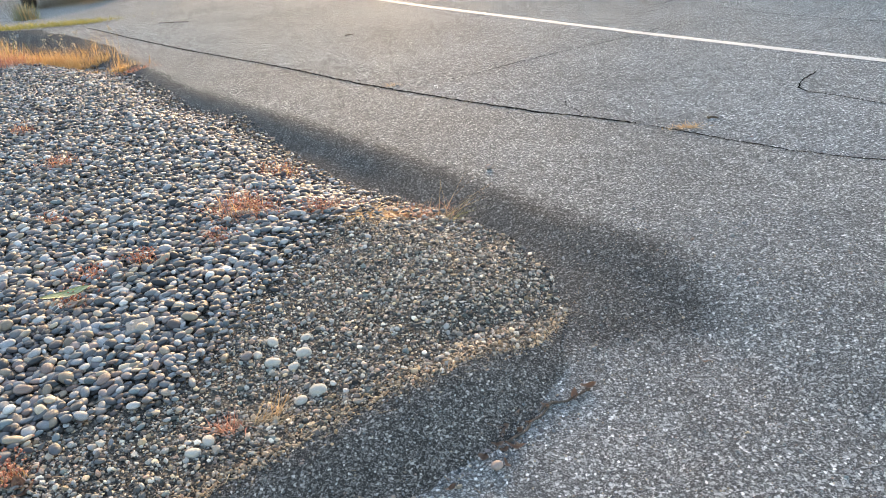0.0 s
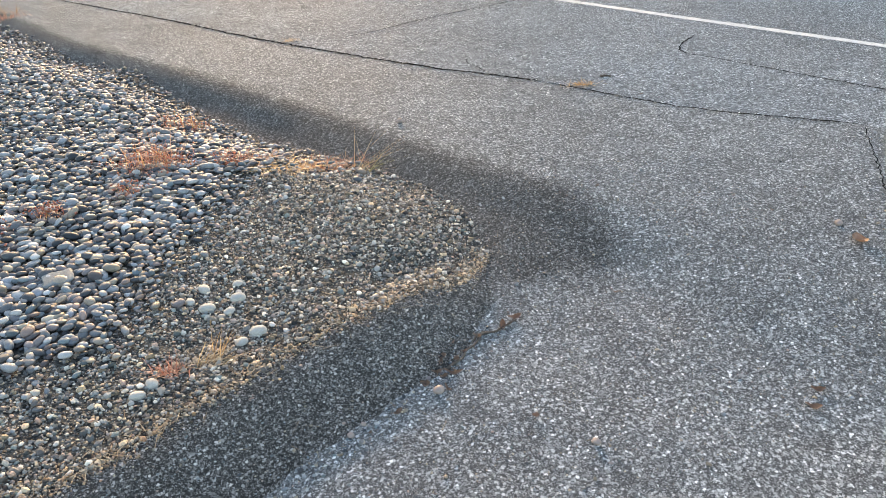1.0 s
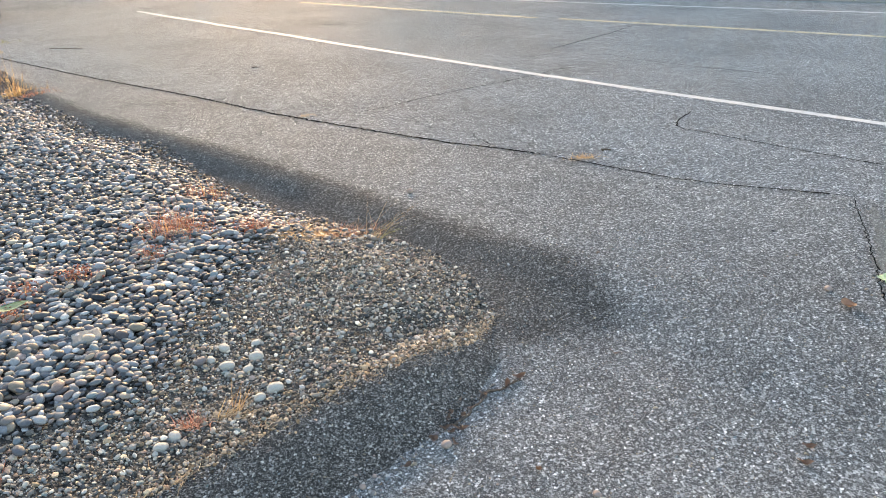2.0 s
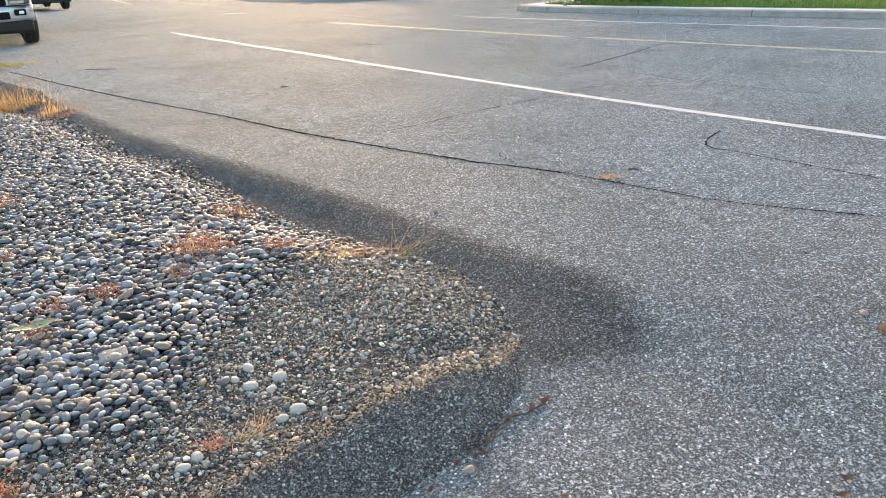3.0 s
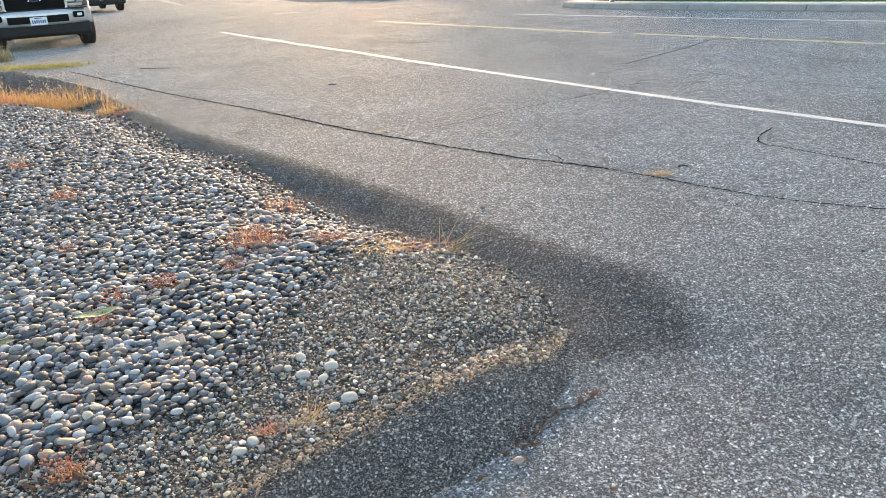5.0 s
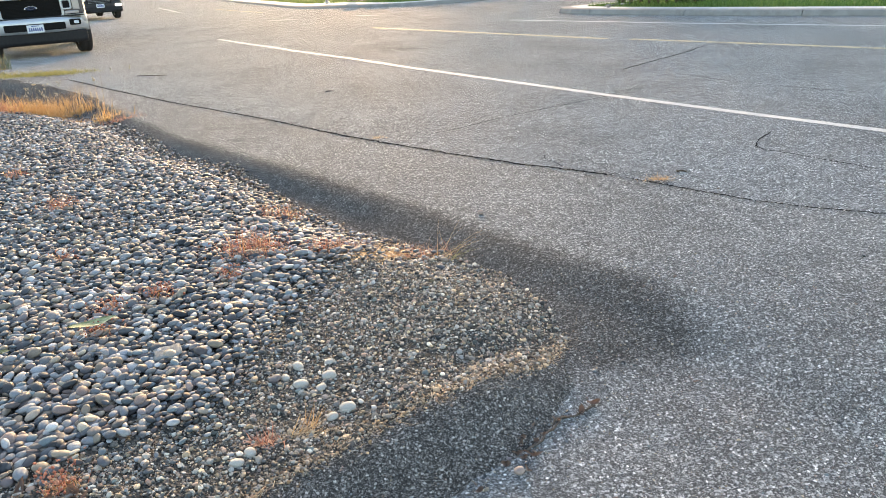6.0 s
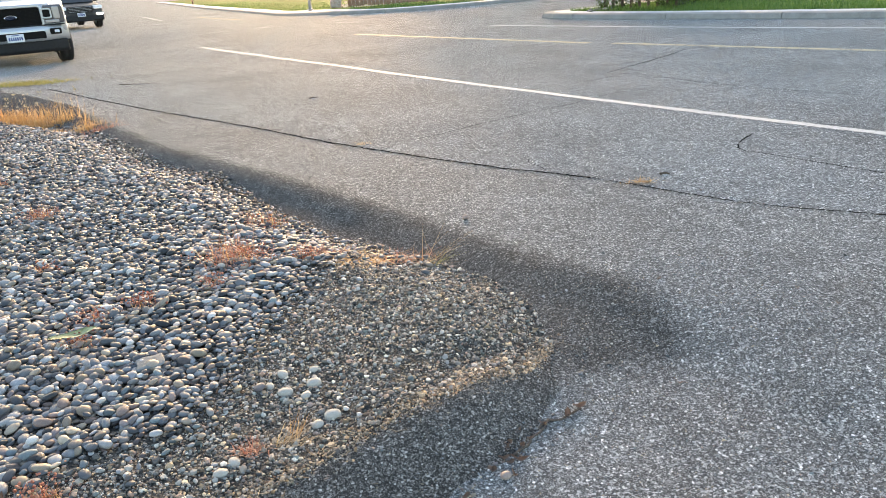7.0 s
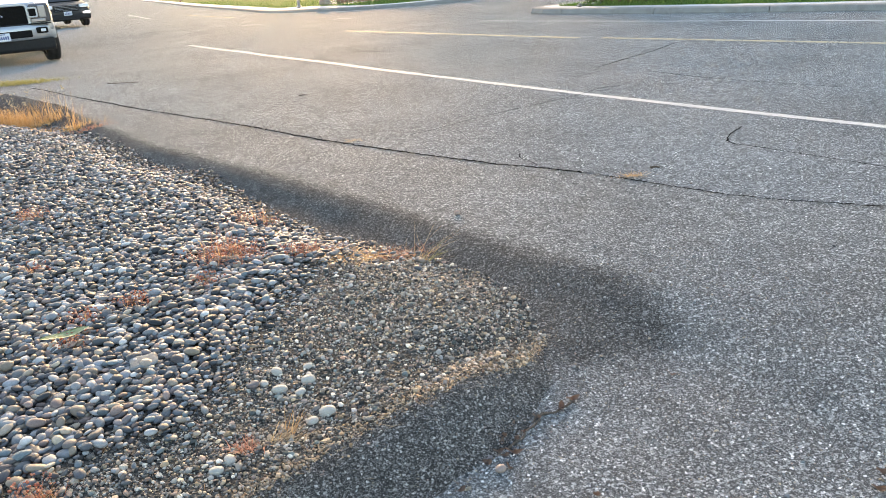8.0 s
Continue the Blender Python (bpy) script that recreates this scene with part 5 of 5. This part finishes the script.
def wheel(parent, x, y, r, width, sgn, steer=0.0, spokes=6):
    h = width / 2
    prof = [(-h, r * 0.66), (-h * 1.02, r * 0.8), (-h * 0.92, r * 0.94), (-h * 0.7, r), (-h * 0.25, r * 1.0), (-h * 0.2, r * 0.985), (h * 0.2, r * 0.985), (h * 0.25, r * 1.0), (h * 0.7, r), (h * 0.92, r * 0.94), (h * 1.02, r * 0.8), (h, r * 0.66)]
    ty = part("tyre", lathe(prof, 40), RUBBER, parent, smoothed=True)
    ty.matrix_local = pose(x, y, r, 0, 0, steer)
    bm = lathe([(-h * 0.8, r * 0.66), (h * 0.9, r * 0.67), (h * 0.9, r * 0.6), (-h * 0.8, r * 0.58)], 32)
    rim = part("rim", bm, ALLOY, ty, smoothed=True)
    bm = bmesh.new()
    for i in range(spokes):
        q = bmesh.ops.create_cube(bm, size=1.0, matrix=pose(0, 0, 0, i * 360 / spokes) @ pose(sgn * h * 0.55, 0, r * 0.34) @ Matrix.Diagonal((0.03, r * 0.2, r * 0.62, 1)))
    bmesh.ops.create_cube(bm, size=1.0, matrix=pose(sgn * h * 0.5, 0, 0) @ Matrix.Diagonal((0.06, r * 0.3, r * 0.3, 1)))
    part("spokes", bm, ALLOY, ty)
    return ty


def ring_frame(x, y, z, w, h, band, depth, bevel=0.012):
    """A rounded rectangular frame that faces forward, with an open middle."""
    bm = bmesh.new()

    def loop(ww, hh, yy, r):
        pts = []
        for cx_, cz_, a0 in ((ww / 2 - r, hh / 2 - r, 0), (-ww / 2 + r, hh / 2 - r, 90), (-ww / 2 + r, -hh / 2 + r, 180), (ww / 2 - r, -hh / 2 + r, 270)):
            for k in range(5):
                a = radians(a0 + k * 22.5)
                pts.append(bm.verts.new((x + cx_ + r * math.cos(a), yy, z + cz_ + r * math.sin(a))))
        return pts
    r0 = min(0.09, 0.22 * min(w, h))
    o0, o1 = loop(w, h, y + depth, r0), loop(w, h, y + bevel, r0)
    o2 = loop(w - bevel * 2, h - bevel * 2, y, r0 * 0.9)
    i2 = loop(w - 2 * band + bevel * 2, h - 2 * band + bevel * 2, y, r0 * 0.7)
    i1, i0 = loop(w - 2 * band, h - 2 * band, y + bevel, r0 * 0.55), loop(w - 2 * band, h - 2 * band, y + depth, r0 * 0.55)
    rings = [o0, o1, o2, i2, i1, i0]
    for a, b in zip(rings, rings[1:] + rings[:1]):
        for i in range(len(a)):
            bm.faces.new((a[i], a[(i + 1) % len(a)], b[(i + 1) % len(a)], b[i]))
    bmesh.ops.recalc_face_normals(bm, faces=bm.faces[:])
    return bm


def plate(parent, x, y, z, w=0.305, h=0.152):
    p = part("number_plate", one_box(x, y, z, w, 0.012, h, 0.004, 1), PLATE, parent, "white number plate with dark bars")
    for i in range(7):
        part("bar", one_box(x - w * 0.36 + i * w * 0.12, y - 0.008, z - 0.01, w * 0.08, 0.004, h * 0.42), PLATE_BAR, p)
    part("bar", one_box(x, y - 0.008, z + h * 0.36, w * 0.45, 0.004, h * 0.1), PLATE_BAR, p)
    return p


def pickup(x, y, turn):
    """A full-size pickup; local -y is its front, the origin lies on the ground under the bumper's middle."""
    e = thing("pickup_truck", x, y, float(dip(y, x)), turn)
    e.matrix_world = e.matrix_world @ pose(0, 0, 0, -1.0)
    # hood, fenders and lower body
    out = [(0.12, 0.6), (0.1, 0.92), (0.16, 1.07), (0.5, 1.16), (1.5, 1.27), (1.62, 1.3), (5.85, 1.32), (5.88, 0.6), (5.2, 0.5), (4.98, 0.85), (4.3, 0.9), (4.05, 0.5), (1.5, 0.45), (1.3, 0.85), (0.62, 0.88), (0.45, 0.55)]
    part("body", extrude_outline(out, 1.0, lambda yy, zz: 0.965 if yy < 0.3 else 1.0, 0.05), SILVER, e, smoothed=False)
    part("hood", extrude_outline([(0.2, 1.07), (0.24, 1.13), (0.6, 1.215), (1.55, 1.33), (1.6, 1.28)], 0.78, lambda yy, zz: 0.94 if yy < 0.4 else 1.0, 0.02), SILVER, e)
    part("cab", extrude_outline([(1.5, 1.28), (2.2, 1.9), (2.5, 1.95), (3.7, 1.94), (3.95, 1.86), (4.1, 1.28)], 0.96, lambda yy, zz: 0.8 if zz > 1.6 else 1.0, 0.05), SILVER, e)
    part("windscreen", extrude_outline([(1.53, 1.32), (2.17, 1.86), (2.2, 1.84), (1.58, 1.32)], 0.86, lambda yy, zz: 0.84 if zz > 1.6 else 1.0, 0.0), GLASS_DARK, e)
    for s in (-1, 1):
        for y0, y1 in ((2.05, 2.75), (2.85, 3.7)):
            bm = bmesh.new()
            tube(bm, [[(s * 0.965, y0, 1.33), (s * 0.965, y1, 1.33), (s * 0.8, y1, 1.82), (s * 0.8, y0 + 0.25, 1.82)], [(s * 0.95, y0, 1.33), (s * 0.95, y1, 1.33), (s * 0.785, y1, 1.82), (s * 0.785, y0 + 0.25, 1.82)]])
            part("side_window", bm, GLASS_DARK, e)
        m = part("mirror", one_box(s * 1.14, 2.0, 1.42, 0.22, 0.14, 0.26, 0.04), BLACK_PLASTIC, e)
        part("mirror_arm", one_box(s * 1.0, 2.03, 1.36, 0.14, 0.06, 0.06, 0.015), BLACK_PLASTIC, m)
        part("wheel_arch", one_box(s * 0.985, 0.96, 0.905, 0.05, 0.76, 0.04, 0.015), BLACK_PLASTIC, e)
    # grille
    part("grille_back", one_box(0, 0.1, 0.9, 1.1, 0.06, 0.36, 0.02), GRILLE_BLACK, e)
    for i in range(13):
        part("grille_bar", one_box(0, 0.068, 0.745 + i * 0.0258, 1.06, 0.012, 0.008, 0.002, 1), GRILLE_BLACK, e)
    part("grille_frame", ring_frame(0, 0.03, 0.9, 1.16, 0.45, 0.05, 0.1), SILVER, e, "wide silver grille surround")
    b = part("badge", lathe([(-0.016, 0.0005), (-0.016, 0.1), (-0.008, 0.112), (0.012, 0.112), (0.012, 0.0005)], 32), CHROME, e, "oval blue badge with a bright rim", True)
    b.matrix_local = pose(0, 0.055, 0.9, 0, 0, -90) @ Matrix.Diagonal((1, 1.05, 0.45, 1))
    b2 = part("badge_face", lathe([(0.0, 0.0005), (0.0, 0.1), (0.006, 0.1), (0.006, 0.0005)], 32), BADGE_BLUE, b, "", True)
    b2.matrix_local = pose(0.016, 0, 0) @ Matrix.Diagonal((1, 0.9, 0.86, 1))
    for s in (-1, 1):
        h = part("headlight", one_box(s * 0.77, 0.13, 0.93, 0.36, 0.16, 0.36, 0.05), LENS_DARK, e, "stacked headlight with a bright surround")
        part("lamp_surround", ring_frame(s * 0.635, 0.015, 0.945, 0.2, 0.2, 0.032, 0.08, 0.008), SILVER, h)
        part("main_lamp", one_box(s * 0.635, 0.06, 0.945, 0.14, 0.03, 0.14, 0.01), GRILLE_BLACK, h)
        part("lower_lamp", one_box(s * 0.72, 0.05, 0.79, 0.26, 0.03, 0.06, 0.015), LENS_GREY, h)
        part("turn_lamp", one_box(s * 0.815, 0.06, 0.95, 0.13, 0.06, 0.24, 0.025), LENS_GREY, h)
        part("reflector", one_box(s * 0.895, 0.085, 0.95, 0.03, 0.06, 0.16, 0.01), AMBER, h)
    # bumper
    bm = bmesh.new()
    rings = []
    for i in range(13):
        u = -1 + i / 6
        bx_ = u * 0.985
        by_ = -0.02 + 0.17 * abs(u) ** 5 + 0.05 * u * u
        rings.append([(bx_, by_ + q, zz) for q, zz in ((0.05, 0.725), (0.0, 0.71), (-0.012, 0.63), (-0.006, 0.52), (0.02, 0.45), (0.1, 0.42), (0.2, 0.46), (0.2, 0.7))])
    tube(bm, rings)
    part("bumper", bm, SILVER, e, "silver painted front bumper", True)
    part("bumper_top", one_box(0, 0.08, 0.728, 1.86, 0.16, 0.022, 0.008), BLACK_PLASTIC, e)
    part("lower_intake", one_box(0, -0.022, 0.55, 1.1, 0.03, 0.135, 0.02), GRILLE_BLACK, e)
    part("valance", extrude_outline([(0.06, 0.44), (0.08, 0.25), (0.14, 0.2), (0.35, 0.24), (0.35, 0.44)], 0.93, None, 0.03), BLACK_PLASTIC, e)
    for s in (-1, 1):
        f = part("fog_lamp_recess", one_box(s * 0.74, 0.0, 0.6, 0.21, 0.06, 0.115, 0.025), GRILLE_BLACK, e)
        part("fog_lamp", one_box(s * 0.76, -0.032, 0.6, 0.09, 0.02, 0.055, 0.012), LENS, f)
    plate(e, 0, -0.045, 0.52)
    for s in (-1, 1):
        wheel(e, s * 0.85, 0.95, 0.41, 0.265, s, 7.0)
        wheel(e, s * 0.85, 4.62, 0.41, 0.275, s)
    part("chassis", one_box(0, 2.9, 0.5, 1.1, 4.6, 0.18, 0.03), BLACK_PLASTIC, e)
    for ob in e.children:
        if not ob.name.startswith("tyre"):
            ob.location.z += 0.05
    part("tailgate", one_box(0, 5.9, 1.02, 1.7, 0.06, 0.55, 0.02), SILVER, e)
    return finish(e, "silver full-size pickup truck standing at the road's edge", "pickup truck")


def hatch_body(e, paint_, long, half, hood, roof, base=0.28):
    """The shell of a car: local -y is its front."""
    out = [(0.1, base), (0.02, 0.5), (0.05, hood - 0.22), (0.25, hood - 0.1), (1.15, hood + 0.04), (long - 0.25, hood + 0.12), (long - 0.04, hood - 0.1), (long, 0.5), (long - 0.12, base),
           (long - 0.52, base), (long - 0.62, 0.62), (long - 0.85, 0.72), (long - 1.12, 0.62), (long - 1.24, base), (1.3, base), (1.2, 0.62), (0.92, 0.72), (0.62, 0.62), (0.52, base)]
    part("body", extrude_outline(out, half, lambda yy, zz: 0.88 if yy < 0.15 else 1.0, 0.11), paint_, e, smoothed=True)
    cab = [(1.05, hood), (1.85, roof - 0.06), (2.3, roof), (long - 0.9, roof - 0.02), (long - 0.25, roof - 0.22), (long - 0.1, hood + 0.1)]
    part("cabin", extrude_outline(cab, half * 0.95, lambda yy, zz: 0.82 if zz > hood + 0.25 else 1.0, 0.05), paint_, e)
    part("windscreen", extrude_outline([(1.06, hood + 0.06), (1.8, roof - 0.08), (1.84, roof - 0.1), (1.14, hood + 0.06)], half * 0.87, lambda yy, zz: 0.84 if zz > hood + 0.25 else 1.0, 0.0), GLASS_DARK, e)
    for s in (-1, 1):
        for y0, y1 in ((1.6, 2.5), (2.58, 3.4)):
            bm = bmesh.new()
            o, i = half * 0.955, half * 0.795
            tube(bm, [[(s * o, y0, hood + 0.08), (s * o, y1, hood + 0.1), (s * i, y1, roof - 0.1), (s * i, y0 + 0.3, roof - 0.1)], [(s * o - s * 0.02, y0, hood + 0.08), (s * o - s * 0.02, y1, hood + 0.1), (s * i - s * 0.02, y1, roof - 0.1), (s * i - s * 0.02, y0 + 0.3, roof - 0.1)]])
            part("side_window", bm, GLASS_DARK, e)
        m = part("mirror", one_box(s * (half + 0.08), 1.6, hood + 0.12, 0.2, 0.12, 0.14, 0.04), paint_, e)


def suv(x, y, turn):
    e = thing("suv", x, y, float(dip(y, x)), turn)
    hatch_body(e, DARK_PAINT, 4.7, 0.94, 0.96, 1.66)
    part("grille", one_box(0, 0.03, 0.76, 0.95, 0.08, 0.24, 0.04), BLACK_PLASTIC, e)
    for i in range(4):
        part("grille_bar", one_box(0, -0.012, 0.68 + i * 0.055, 0.86, 0.02, 0.012, 0.004, 1), ALLOY, e)
    part("lower_bumper", extrude_outline([(0.06, 0.3), (-0.02, 0.36), (-0.02, 0.52), (0.1, 0.56), (0.2, 0.3)], 0.86, None, 0.03), BLACK_PLASTIC, e)
    part("skid_plate", one_box(0, -0.02, 0.34, 0.8, 0.05, 0.045, 0.015), BLACK_PLASTIC, e)
    plate(e, 0, -0.05, 0.56)
    for s in (-1, 1):
        h = part("headlight", one_box(s * 0.68, 0.08, 0.82, 0.36, 0.16, 0.13, 0.04), LENS, e)
        part("running_lamp", one_box(s * 0.71, -0.005, 0.56, 0.24, 0.05, 0.075, 0.02), LAMP_ON, e, "lit white running lamp")
        wheel(e, s * 0.82, 0.92, 0.36, 0.23, s)
        wheel(e, s * 0.82, 3.78, 0.36, 0.23, s)
    return finish(e, "dark suv with lit running lamps standing on the road", "car")


def red_car(x, y, turn):
    e = thing("red_car", x, y, 0.1, turn)
    hatch_body(e, RED_PAINT, 4.5, 0.89, 0.92, 1.43, 0.24)
    for s in (-1, 1):
        part("headlight", one_box(s * 0.62, 0.1, 0.7, 0.34, 0.14, 0.12, 0.04), LENS, e)
        wheel(e, s * 0.78, 0.92, 0.33, 0.21, s)
        wheel(e, s * 0.78, 3.58, 0.33, 0.21, s)
    plate(e, 0, 0.0, 0.5)
    return finish(e, "dark red car parked behind the lawn", "car")


pickup(-7.23, 15.65, 24.0)
suv(-11.85, 31.7, 34.0)
red_car(6.45, 15.5, -20.0)

# ---- the nearest river stones, one by one ----
for i in np.where(single)[0]:
    ob = new("stone", STONE_MESHES[int(i) % 9])
    ob.matrix_world = Matrix.Translation(pos[i].tolist()) @ Matrix(turns(yaw[i:i + 1], tilt[i:i + 1], roll[i:i + 1])[0].tolist()).to_4x4() @ Matrix.Diagonal((*size[i].tolist(), 1))
    ob.parent = stone_bed
